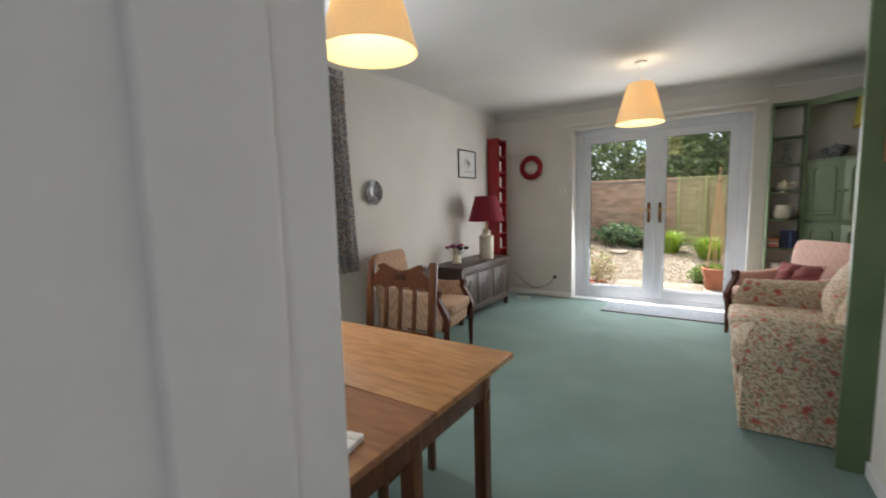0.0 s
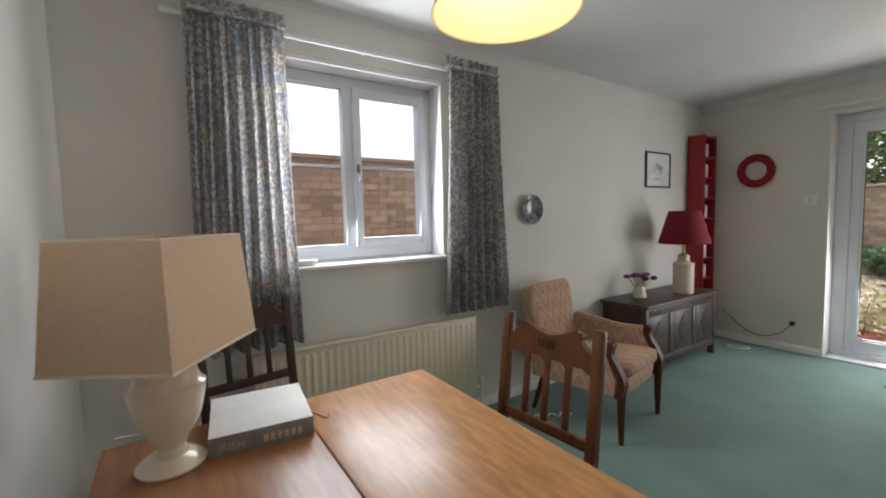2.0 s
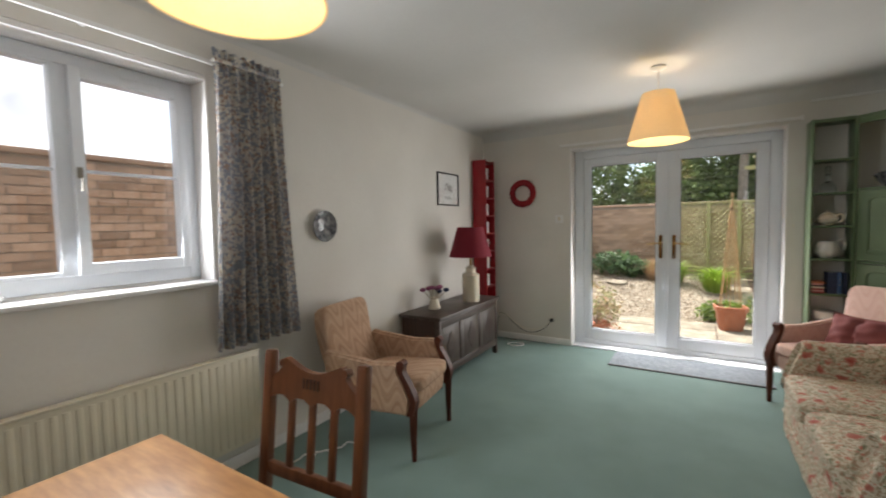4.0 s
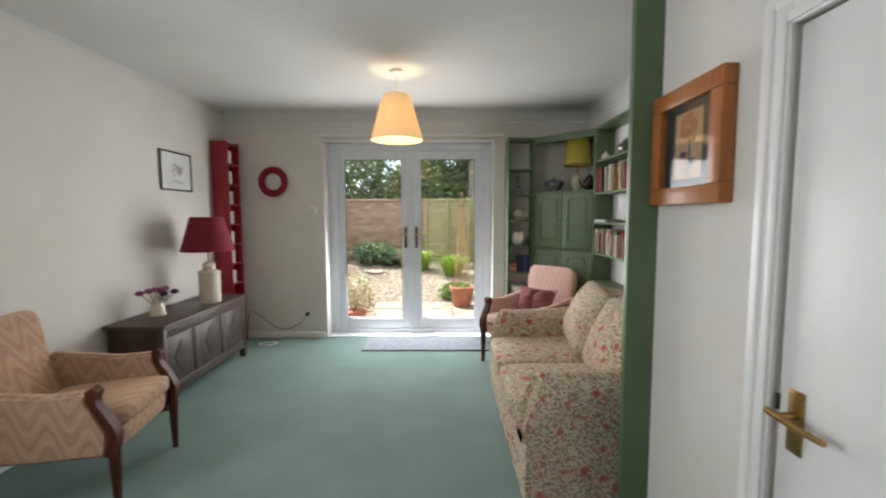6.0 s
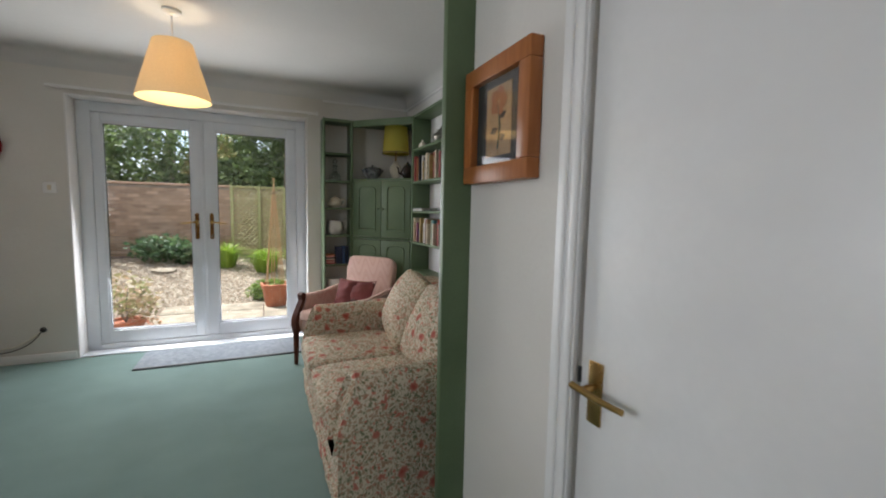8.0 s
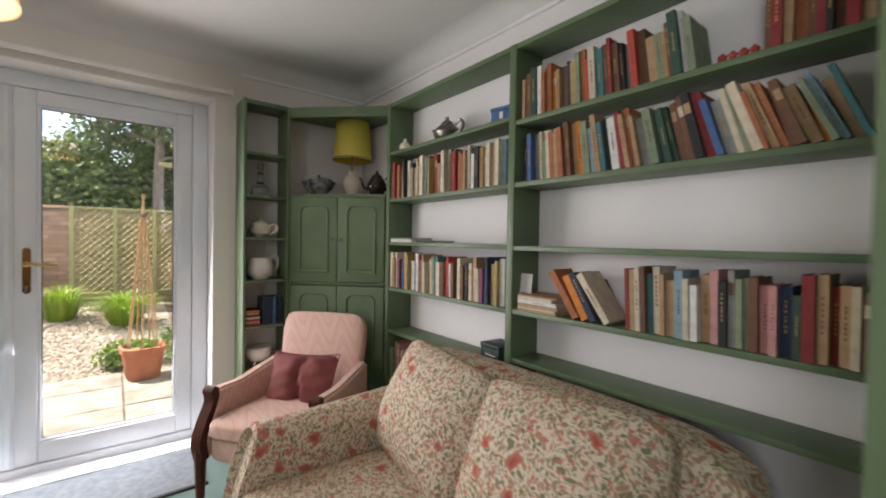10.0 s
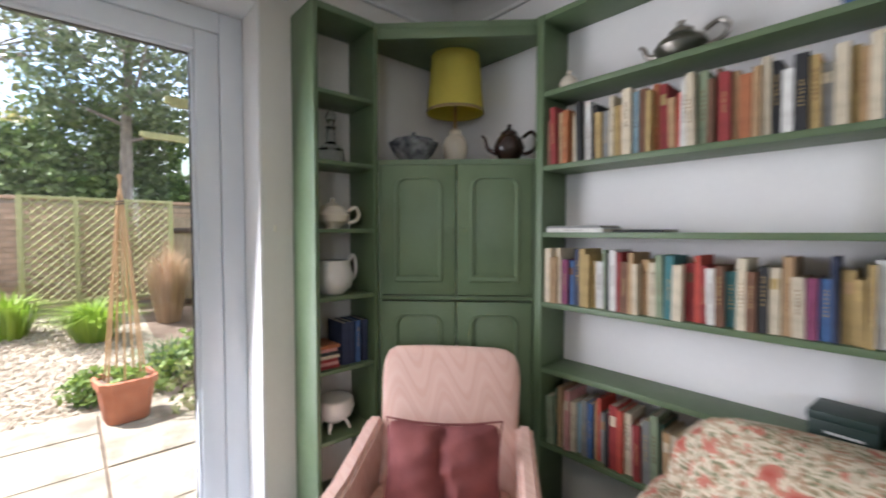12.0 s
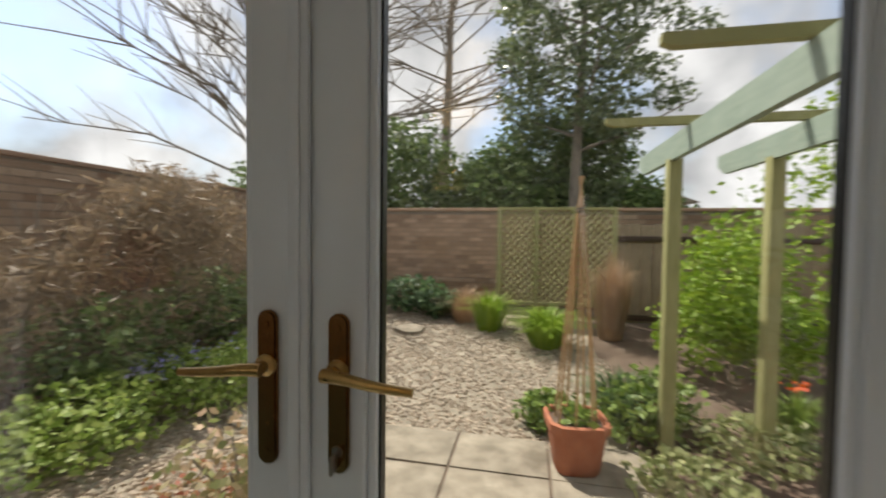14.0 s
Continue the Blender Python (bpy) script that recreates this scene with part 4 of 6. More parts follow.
part("lid", bx(-0.062, 0.062, -0.067, 0.067, 0.06, 0.082, 0.003), DARK_GREEN_CARD, gbox)
part("stripe", bx(-0.0618, -0.0602, -0.04, 0.03, 0.03, 0.036, 0), WHITE_PAPER, gbox, "pale printed line")
toys = thing("ornament", "small orange-red ornament on the top shelf", "ornament", (1.65, 4.31, 1.8), 0)
part("figure", join(*[moved(lathe([(0.012, 0), (0.016, 0.012), (0.01, 0.024), (0.013, 0.034), (0, 0.046)], (0.0, 0.026 * k - 0.04, 0), 10), pose(0, 0, 0, 0, 0, 0)) for k in range(4)]), BOOK_MATS["bright red"], toys)

pot_thing("tureen", "lidded blue and white china tureen on the cupboard", (1.345, 6.6, 1.575), [(0.045, 0), (0.05, 0.012), (0.085, 0.045), (0.108, 0.085), (0.112, 0.095), (0.095, 0.1)], BLUE_GLAZE, 0, 0, True, 0.85, category="tureen", rz=-45)
pot_thing("teapot", "ornate treacle brown glazed teapot on the cupboard", (1.6, 6.27, 1.575), [(0.035, 0), (0.04, 0.008), (0.062, 0.04), (0.066, 0.065), (0.05, 0.1), (0.036, 0.115)], DARK_GLAZE, 0.05, 0.05, True, 1.0, category="teapot", rz=45)
ylamp = thing("table_lamp", "cream china table lamp with a yellow drum shade", "lamp", (1.575, 6.575, 1.575), 0)
part("base", lathe([(0.042, 0), (0.045, 0.01), (0.036, 0.02), (0.055, 0.07), (0.062, 0.11), (0.05, 0.145), (0.026, 0.165), (0.03, 0.18), (0.022, 0.19), (0.0, 0.19)], (0, 0, 0)), CREAM_GLAZE, ylamp)
part("stem", tube([(0, 0, 0.19), (0, 0, 0.29)], 0.009), BRASS, ylamp)
part("shade", open_shade(0.133, 0.112, 0.265, 0.525), YELLOW_CLOTH, ylamp, "yellow fabric shade with trim")
part("shade_ring", lathe_open([(0.134, 0.262), (0.136, 0.27), (0.134, 0.276), (0.132, 0.27), (0.134, 0.262)]), BOOK_MATS["ochre"], ylamp)
part("shade_carrier", join(*[tube([(0, 0, 0.29), (0.112 * math.cos(a), 0.112 * math.sin(a), 0.5)], 0.0025, 6) for a in (0, 2.09, 4.19)]), BRASS, ylamp)

decanter = thing("decanter", "clear glass decanter with a stopper on shelf", "decanter", (1.0, 6.7, 1.552), 0)
part("bottle", lathe([(0.05, 0), (0.056, 0.01), (0.05, 0.06), (0.02, 0.09), (0.016, 0.14), (0.022, 0.15), (0, 0.15)]), CLEAR, decanter)
part("stopper", lathe([(0.012, 0.15), (0.012, 0.16), (0.024, 0.19), (0.012, 0.215), (0, 0.22)], (0, 0, 0), 12), CLEAR, decanter)
pot_thing("sugar_bowl", "cream patterned china bowl with lid on shelf", (1.0, 6.69, 1.292), [(0.03, 0), (0.034, 0.01), (0.062, 0.03), (0.068, 0.055), (0.05, 0.078)], CREAM_GLAZE, 0.03, 0.035, True, 1.0, category="bowl", rz=60)
pot_thing("jug", "round white china jug with dark rim on shelf", (1.0, 6.69, 1.03), [(0.045, 0), (0.075, 0.03), (0.082, 0.07), (0.072, 0.11), (0.062, 0.135)], WHITE_GLAZE, 0, 0.035, False, 1.0, category="jug", rz=100)
pot_thing("footed_bowl", "white china bowl on small feet on shelf", (1.0, 6.69, 0.5), [(0.03, 0), (0.07, 0.03), (0.082, 0.065), (0.076, 0.095), (0.07, 0.1)], WHITE_GLAZE, 0, 0.0, False, 1.0, 4, "bowl")


# ---- pendant lamps ----
def pendant(x, y, rim):
    p = thing("pendant_lamp", "lit ceiling pendant with a cream tapered fabric shade", "lamp", (x, y, TOP), 0, "ceiling pendants")
    part("ceiling_rose", lathe([(0.05, 0), (0.05, -0.012), (0.035, -0.024), (0.008, -0.03), (0, -0.03)]), WHITE, p)
    part("flex", tube([(0, 0, -0.03), (0, 0, -0.24)], 0.004, 8), WHITE, p)
    z0 = rim - TOP
    part("shade", open_shade(0.2, 0.105, z0, z0 + 0.335), PENDANT_CLOTH, p, "cream cloth shade glowing from inside")
    part("lining", open_shade(0.195, 0.1, z0 + 0.002, z0 + 0.333, 0.002), PENDANT_LINING, p)
    part("carrier", join(*[tube([(0, 0, z0 + 0.3), (0.1 * math.cos(a), 0.1 * math.sin(a), z0 + 0.325)], 0.003, 6) for a in (0.3, 2.4, 4.5)]), WHITE, p)
    part("bulb_holder", lathe([(0.018, z0 + 0.3), (0.022, z0 + 0.24), (0.016, z0 + 0.22), (0, z0 + 0.22)][::-1]), WHITE, p)


pendant(PENDANTS[0][0], PENDANTS[0][1], 1.912)
pendant(PENDANTS[1][0], PENDANTS[1][1], 1.868)


# ---- table and what stands on it ----
TT = 0.698
table = thing("dining_table", "worn oak drop-leaf dining table with square legs", "table", (-0.76, 2.33, 0), 0, world_space=True)
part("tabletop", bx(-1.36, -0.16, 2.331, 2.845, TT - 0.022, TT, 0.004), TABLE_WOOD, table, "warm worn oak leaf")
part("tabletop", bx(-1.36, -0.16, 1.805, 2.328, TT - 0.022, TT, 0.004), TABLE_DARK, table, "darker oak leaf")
part("apron", join(bx(-1.27, -0.25, 2.77, 2.79, TT - 0.11, TT - 0.022, 0.003), bx(-1.27, -0.25, 1.87, 1.89, TT - 0.11, TT - 0.022, 0.003), bx(-0.25, -0.23, 1.89, 2.77, TT - 0.15, TT - 0.022, 0.003), bx(-1.29, -1.27, 1.89, 2.77, TT - 0.11, TT - 0.022, 0.003)), CHAIR_WOOD, table)
for lx, ly in ((-0.25, 2.76), (-0.25, 2.33), (-0.25, 1.9), (-1.28, 2.76), (-1.28, 1.9)):
    part("leg", bx(lx - 0.024, lx + 0.024, ly - 0.024, ly + 0.024, 0, TT - 0.023, 0.004), CHAIR_WOOD, table)
part("stretcher", bx(-1.256, -0.274, 2.32, 2.345, 0.12, 0.155, 0.003), CHAIR_WOOD, table)

lamp = thing("table_lamp", "cream urn table lamp with a square cream shade", "lamp", (-1.16, 1.97, TT), 0)
part("base", lathe([(0.078, 0.0), (0.082, 0.008), (0.072, 0.018), (0.04, 0.032), (0.034, 0.055), (0.05, 0.085), (0.075, 0.13), (0.088, 0.19), (0.09, 0.215), (0.08, 0.222), (0.07, 0.25), (0.074, 0.262), (0.05, 0.275), (0.02, 0.29), (0, 0.29)]), CREAM_GLAZE, lamp)
part("stem", tube([(0, 0, 0.29), (0, 0, 0.45)], 0.008), BRASS, lamp)
ax_a, ax_b = Vector((-0.56, -0.83, 0)), Vector((-0.82, 0.57, 0))


def boxed_shade(a0, b0, z0, a1, b1, z1, t=0.004):
    bm = bmesh.new()
    rings = []
    for ha, hb, z in ((a0, b0, z0), (a1, b1, z1), (a1 - t, b1 - t, z1), (a0 - t, b0 - t, z0)):
        ring = []
        for sa, sb in ((1, 1), (1, -1), (-1, -1), (-1, 1)):
            c = ax_a * ha * sa + ax_b * hb * sb
            ring.append(bm.verts.new((c.x, c.y, z)))
        rings.append(ring)
    for i in range(4):
        a, b = rings[i], rings[(i + 1) % 4]
        for k in range(4):
            bm.faces.new((a[k], a[(k + 1) % 4], b[(k + 1) % 4], b[k]))
    return bm


part("shade", boxed_shade(0.148, 0.185, 0.305, 0.128, 0.165, 0.595), CREAM_CLOTH, lamp, "square cream fabric shade")
part("shade_edge", boxed_shade(0.15, 0.187, 0.303, 0.149, 0.186, 0.309), CREAM_GLAZE, lamp)
part("shade_edge", boxed_shade(0.1295, 0.1665, 0.59, 0.129, 0.166, 0.596), CREAM_GLAZE, lamp)
part("cord", tube(smooth([(-0.07, 0.02, 0.008), (-0.13, 0.03, 0.006), (-0.2, 0.0, 0.006), (-0.24, -0.14, 0.006)]), 0.003, 6), WHITE, lamp)

cook = thing("book", "thick hardback cookery book with pale cover lying flat", "book", (-1.245, 2.2, TT), -6)
part("cover", join(bx(-0.15, 0.135, -0.135, 0.135, 0.0, 0.004, 0.001), bx(-0.15, 0.135, -0.135, 0.135, 0.051, 0.055, 0.001)), WHITE_PAPER, cook)
part("spine", bx(0.134, 0.139, -0.135, 0.135, 0.0, 0.055, 0.001), BOOK_MATS["grey"], cook, "grey-green spine with lettering")
part("pages", bx(-0.145, 0.133, -0.131, 0.131, 0.0042, 0.0508, 0), PAPER, cook)
txt = bpy.data.curves.new("spine_text", "FONT")
txt.body, txt.size, txt.extrude, txt.align_x = "IRISH", 0.03, 0.0003, "LEFT"
txt_ob = new("spine_text", txt)
txt_ob.parent = cook
txt_ob.matrix_basis = pose(0.1396, -0.115, 0.013, 90, 0, 90)
txt.materials.append(BOOK_MATS["cream"])
part("spine_bars", join(*[bx(0.139, 0.1396, 0.0 + 0.018 * k, 0.012 + 0.018 * k, 0.014, 0.034, 0) for k in range(6)]), BOOK_MATS["cream"], cook)
part("ribbon", tube([(0.0, 0.13, 0.02), (0.02, 0.16, 0.006), (0.06, 0.19, 0.002), (0.03, 0.2, 0.002)], 0.002, 6), BOOK_MATS["bright red"], cook, "red ribbon marker")
snap = thing("framed_photo", "small white photo frame lying flat on the table", "picture frame", (-0.33, 2.02, TT), 12)
part("frame", join(bx(-0.12, 0.12, -0.09, -0.062, 0, 0.016, 0.003), bx(-0.12, 0.12, 0.062, 0.09, 0, 0.016, 0.003), bx(-0.12, -0.092, -0.062, 0.062, 0, 0.016, 0.003), bx(0.092, 0.12, -0.062, 0.062, 0, 0.016, 0.003)), WHITE, snap)
part("picture", bx(-0.092, 0.092, -0.062, 0.062, 0.001, 0.007, 0), BOOK_MATS["grey"], snap, "grey picture")


# ---- dining chairs ----
def dining_chair(mat, label):
    """Seat towards -y, back at y = 0."""
    c = thing("dining_chair", label, "chair", (0, 0, 0), 0, "dining chairs")
    for sx in (-1, 1):
        x = sx * 0.18
        part("back_post", join(moved(bx(-0.017, 0.017, -0.015, 0.015, 0, 0.45, 0.004), pose(x, 0, 0)), moved(bx(-0.017, 0.017, -0.015, 0.015, 0, 0.54, 0.005), pose(x, 0.0, 0.44, -6.8, 0, 0)), moved(join(*[bx(-0.015 + 0.011 * k, -0.007 + 0.011 * k, -0.013, 0.013, 0.535, 0.545, 0.002) for k in range(3)]), pose(x, 0.0, 0.44, -6.8, 0, 0))), mat, c)
    pts = []
    n = 24
    for k in range(n + 1):
        u = -0.165 + 0.33 * k / n
        q = abs(u) / 0.165
        top = 0.955 - 0.022 * math.cos(q * math.pi * 1.0) * (1 if q < 0.72 else 0) - (0.0 if q < 0.72 else 0.05 * ((q - 0.72) / 0.28) ** 0.6) + (0.006 if q < 0.72 else 0)
        pts.append((u, top - 0.44))
    pts += [(0.165, 0.405)] + [(0.165 - 0.33 * k / 12, 0.405 + 0.018 * abs(math.sin(k / 12 * math.pi * 4))) for k in range(1, 12)] + [(-0.165, 0.405)]
    crest = part("crest_rail", moved(prism(pts, 0.022, "y"), pose(0, 0, 0.44, -6.8, 0, 0)), mat, c)
    part("carving", moved(join(*[bx(-0.034 + 0.014 * k, -0.026 + 0.014 * k, -0.0135, 0.0135, 0.452, 0.482, 0.002) for k in range(5)]), pose(0, 0, 0.44, -6.8, 0, 0)), DARK_WOOD, crest)
    for sx in (-1, 1):
        part("scroll", moved(tube([(sx * 0.12, -0.013, 0.515), (sx * 0.12, 0.013, 0.515)], 0.012, 12), pose(0, 0, 0.44, -6.8, 0, 0)), mat, crest)
    part("lower_rail", moved(bx(-0.166, 0.166, -0.011, 0.011, 0.18, 0.215, 0.003), pose(0, 0, 0.44, -6.8, 0, 0)), mat, c)
    for k in (-1, 0, 1):
        part("slat", moved(bx(-0.011 + k * 0.082, 0.011 + k * 0.082, -0.007, 0.007, 0.21, 0.412, 0.003), pose(0, 0, 0.44, -6.8, 0, 0)), mat, c)
    part("seat", bx(-0.205, 0.205, -0.4, 0.005, 0.43, 0.455, 0.008), mat, c)
    part("seat_rail", join(bx(-0.18, 0.18, -0.385, -0.37, 0.38, 0.43, 0.002), bx(-0.19, -0.175, -0.37, -0.015, 0.38, 0.43, 0.002), bx(0.175, 0.19, -0.37, -0.015, 0.38, 0.43, 0.002)), mat, c)
    for sx in (-1, 1):
        part("front_leg", bx(sx * 0.18 - 0.017, sx * 0.18 + 0.017, -0.392, -0.358, 0, 0.43, 0.004), mat, c)
        part("stretcher", bx(sx * 0.18 - 0.009, sx * 0.18 + 0.009, -0.36, -0.012, 0.14, 0.165, 0.003), mat, c)
    part("stretcher", bx(-0.165, 0.165, -0.385, -0.368, 0.2, 0.225, 0.003), mat, c)
    part("stretcher", bx(-0.165, 0.165, -0.008, 0.01, 0.22, 0.245, 0.003), mat, c)
    return c


ch = dining_chair(CHAIR_WOOD, "brown oak dining chair with slatted carved back")
ch.matrix_basis = pose(-0.815, 2.96, 0, 0, 0, 4)
ch2 = dining_chair(DARK_WOOD, "dark oak dining chair with slatted carved back")
ch2.matrix_basis = pose(-1.8, 2.26, 0, 0, 0, 97)


# ---- armchairs ----
def armchair(cloth, label):
    """Front towards -y, its middle at the origin."""
    c = thing("armchair", label, "armchair", (0, 0, 0), 0, "small upholstered armchairs")
    part("seat_base", moved(pad(0.5, 0.54, 0.13, 0.1, 8), pose(0, -0.03, 0.315)), cloth, c)
    part("seat_cushion", moved(pad(0.47, 0.54, 0.12, 0.35, 10), pose(0, -0.06, 0.4, -4, 0, 0)), cloth, c)
    back = moved(pad(0.52, 0.6, 0.11, 0.18, 10), pose(0, 0, 0, 90, 0, 0))
    for v in back.verts:
        f = (v.co.z + 0.3) / 0.6
        v.co.x *= 0.93 + 0.07 * f
        v.co.y += 0.03 * math.sin(f * math.pi)
    part("backrest", moved(back, pose(0, 0.29, 0.56, -17, 0, 0)), cloth, c)
    for s in (-1, 1):
        pts = [(-0.28, 0.27), (-0.296, 0.37), (-0.255, 0.46), (-0.222, 0.52), (-0.226, 0.562), (-0.2, 0.572), (-0.05, 0.562), (0.12, 0.58), (0.3, 0.6), (0.3, 0.26)]
        bm = prism(pts, 0.06, "x")
        bmesh.ops.bevel(bm, geom=bm.edges[:], offset=0.014, segments=3, affect="EDGES")
        arm = part("arm", moved(bm, pose(s * 0.27, 0, 0)), cloth, c)
        front = smooth([(-0.312, 0.27, 0), (-0.33, 0.36, 0), (-0.292, 0.45, 0), (-0.252, 0.52, 0), (-0.262, 0.57, 0), (-0.235, 0.59, 0)], 4)
        back_edge = smooth([(-0.212, 0.575, 0), (-0.218, 0.52, 0), (-0.256, 0.44, 0), (-0.29, 0.36, 0), (-0.272, 0.27, 0)], 4)
        face = [(p.x, p.y) for p in front + back_edge]
        part("arm_facing", moved(prism(face, 0.05, "x"), pose(s * 0.27, 0, 0)), MAHOGANY, arm, "dark polished wooden arm facing")
        part("front_leg", tube([(s * 0.268, -0.302, 0.34), (s * 0.268, -0.3, 0.15), (s * 0.268, -0.302, 0)], 0.027, 8, 0.015), MAHOGANY, c)
        part("back_leg", tube([(s * 0.22, 0.24, 0.28), (s * 0.22, 0.29, 0.12), (s * 0.22, 0.33, 0)], 0.022, 8, 0.015), MAHOGANY, c)
    return c


tan = armchair(ZIG_TAN, "tan zigzag fabric armchair with dark wooden legs")
tan.matrix_basis = pose(-1.6, 4.31, 0, 0, 0, 99)
pink = armchair(ZIG_PINK, "faded pink zigzag fabric armchair with dark wooden arms")
pink.matrix_basis = pose(0.985, 6.035, 0, 0, 0, -50)
scatter = thing("scatter_cushion", "wine red velvet scatter cushion on the pink armchair", "cushion", (1.055, 6.085, 0.515), -50)
plump = pad(0.37, 0.32, 0.15, 0.85, 16)
for v in plump.verts:
    u, w = v.co.x / 0.185, v.co.y / 0.16
    v.co.z *= 1 - 0.6 * math.exp(-((v.co.x + 0.012 * math.sin(w * 4)) / 0.022) ** 2)
    v.co.z += 0.007 * math.sin(9 * u + 5 * w) * (1 - u * u) + 0.005 * math.sin(14 * w - 6 * u)
    v.co.x *= 0.93 + 0.1 * w * w
    v.co.y *= 0.9 + 0.13 * u * u
part("cover", moved(plump, pose(0, 0, 0.0, 66, 0, 3)), CUSHION, scatter)
part("welt", moved(tube([(0.185 * 1.03 * x, 0.16 * 1.03 * y, 0) for x, y in ((-1, -1), (-0.5, -0.92), (0, -0.9), (0.5, -0.92), (1, -1), (0.93, -0.5), (0.9, 0), (0.93, 0.5), (1, 1), (0.5, 0.92), (0, 0.9), (-0.5, 0.92), (-1, 1), (-0.93, 0.5), (-0.9, 0), (-0.93, -0.5), (-1, -1))], 0.004, 6), pose(0, 0, 0, 66, 0, 3)), CUSHION, scatter)

# ---- sofa ----
sofa = thing("sofa", "two-seat sofa in faded floral loose covers with skirt", "sofa", (1.02, 4.88, 0), 0, world_space=True)
SX0, SX1, SY0, SY1 = 0.585, 1.5, 4.11, 5.59


def skirted(x0, x1, y0, y1, z0, z1):
    bm = bmesh.new()
    n = 40
    loop = [(x0, y0 + (y1 - y0) * k / n) for k in range(n)] + [(x0 + (x1 - x0) * k / n, y1) for k in range(n)] + [(x1, y1 - (y1 - y0) * k / n) for k in range(n)] + [(x1 - (x1 - x0) * k / n, y0) for k in range(n)]
    cx, cy = (x0 + x1) / 2, (y0 + y1) / 2
    rings = []
    for j in range(7):
        f = j / 6
        ring = []
        for k, (x, y) in enumerate(loop):
            out = 1 + (1 - f) * (0.012 + 0.006 * math.sin(k * 0.9) + 0.004 * math.sin(k * 2.3))
            ring.append(bm.verts.new((cx + (x - cx) * out, cy + (y - cy) * out, z0 + (z1 - z0) * f)))
        rings.append(ring)
    for a, b in zip(rings, rings[1:]):
        for k in range(len(loop)):
            bm.faces.new((a[k], a[(k + 1) % len(loop)], b[(k + 1) % len(loop)], b[k]))
    bm.faces.new(rings[-1])
    return bm


part("base", skirted(SX0 + 0.02, SX1, SY0 + 0.01, SY1 - 0.01, 0.008, 0.33), FLORAL, sofa)
part("piping", tube([(SX0 + 0.012, SY0 + 0.02, 0.13), (SX0 + 0.01, 4.9, 0.13), (SX0 + 0.012, SY1 - 0.02, 0.13)], 0.006, 6), FLORAL, sofa)


def sofa_arm(y0, y1):
    n = 14
    prof = [(y0 + 0.012, 0.3), (y0 - 0.006, 0.42)]
    cy, r = (y0 + y1) / 2, (y1 - y0) / 2 + 0.006
    prof += [(cy - r * math.cos(math.pi * k / n), 0.525 + r * 0.95 * math.sin(math.pi * k / n)) for k in range(n + 1)]
    prof += [(y1 + 0.006, 0.42), (y1 - 0.012, 0.3)]
    bm = bmesh.new()
    rings = []
    for x, s in ((SX0 + 0.02, 0.86), (SX0 - 0.004, 0.95), (SX0 + 0.012, 1.0), (SX0 + 0.2, 1.0), (SX0 + 0.5, 1.04), (SX1 - 0.1, 1.1)):
        rings.append([bm.verts.new((x + 0.3 * max(0.0, z - 0.32) * max(0.0, 1 - (x - SX0) / 0.5) + 0.004 * math.sin(9 * z + x), cy + (y - cy) * s, 0.3 + (z - 0.3) * (s if s < 1 else 1 + (s - 1) * 0.8))) for y, z in prof])
    for a, b in zip(rings, rings[1:]):
        for k in range(len(prof) - 1):
            bm.faces.new((a[k], a[k + 1], b[k + 1], b[k]))
        bm.faces.new((a[-1], a[0], b[0], b[-1]))
    bm.faces.new(rings[0])
    bm.faces.new(rings[-1])
    return bm


part("arm", sofa_arm(SY0 + 0.005, SY0 + 0.165), FLORAL, sofa)
part("arm", sofa_arm(SY1 - 0.165, SY1 - 0.005), FLORAL, sofa)
sb = pad(1.0, 1.0, 1.0, 0.06, 14)
for v in sb.verts:
    f = v.co.z + 0.5
    v.co = Vector((1.4 + v.co.x * 0.19 + 0.05 * f, (SY0 + SY1) / 2 + v.co.y * (SY1 - SY0 - 0.06) * (1 - 0.05 * f * f), 0.25 + f * 0.56))
part("back", sb, FLORAL, sofa)
mid = (SY0 + SY1) / 2
for y0, y1 in ((SY0 + 0.17, mid), (mid, SY1 - 0.17)):
    part("seat_cushion", moved(pad(0.72, y1 - y0 - 0.004, 0.16, 0.22, 10), pose(SX0 + 0.34, (y0 + y1) / 2, 0.362)), FLORAL, sofa)
for yc, rx, rz in ((4.6, 2, 3), (5.17, -3, -6)):
    part("back_cushion", moved(pad(0.6, 0.46, 0.25, 0.6, 12), pose(1.24, yc, 0.625, 0, 0, 0) @ pose(0, 0, 0, 0, 0, rz) @ pose(0, 0, 0, 64, 0, -90) @ pose(0, 0, 0, 0, 0, rx)), FLORAL, sofa)

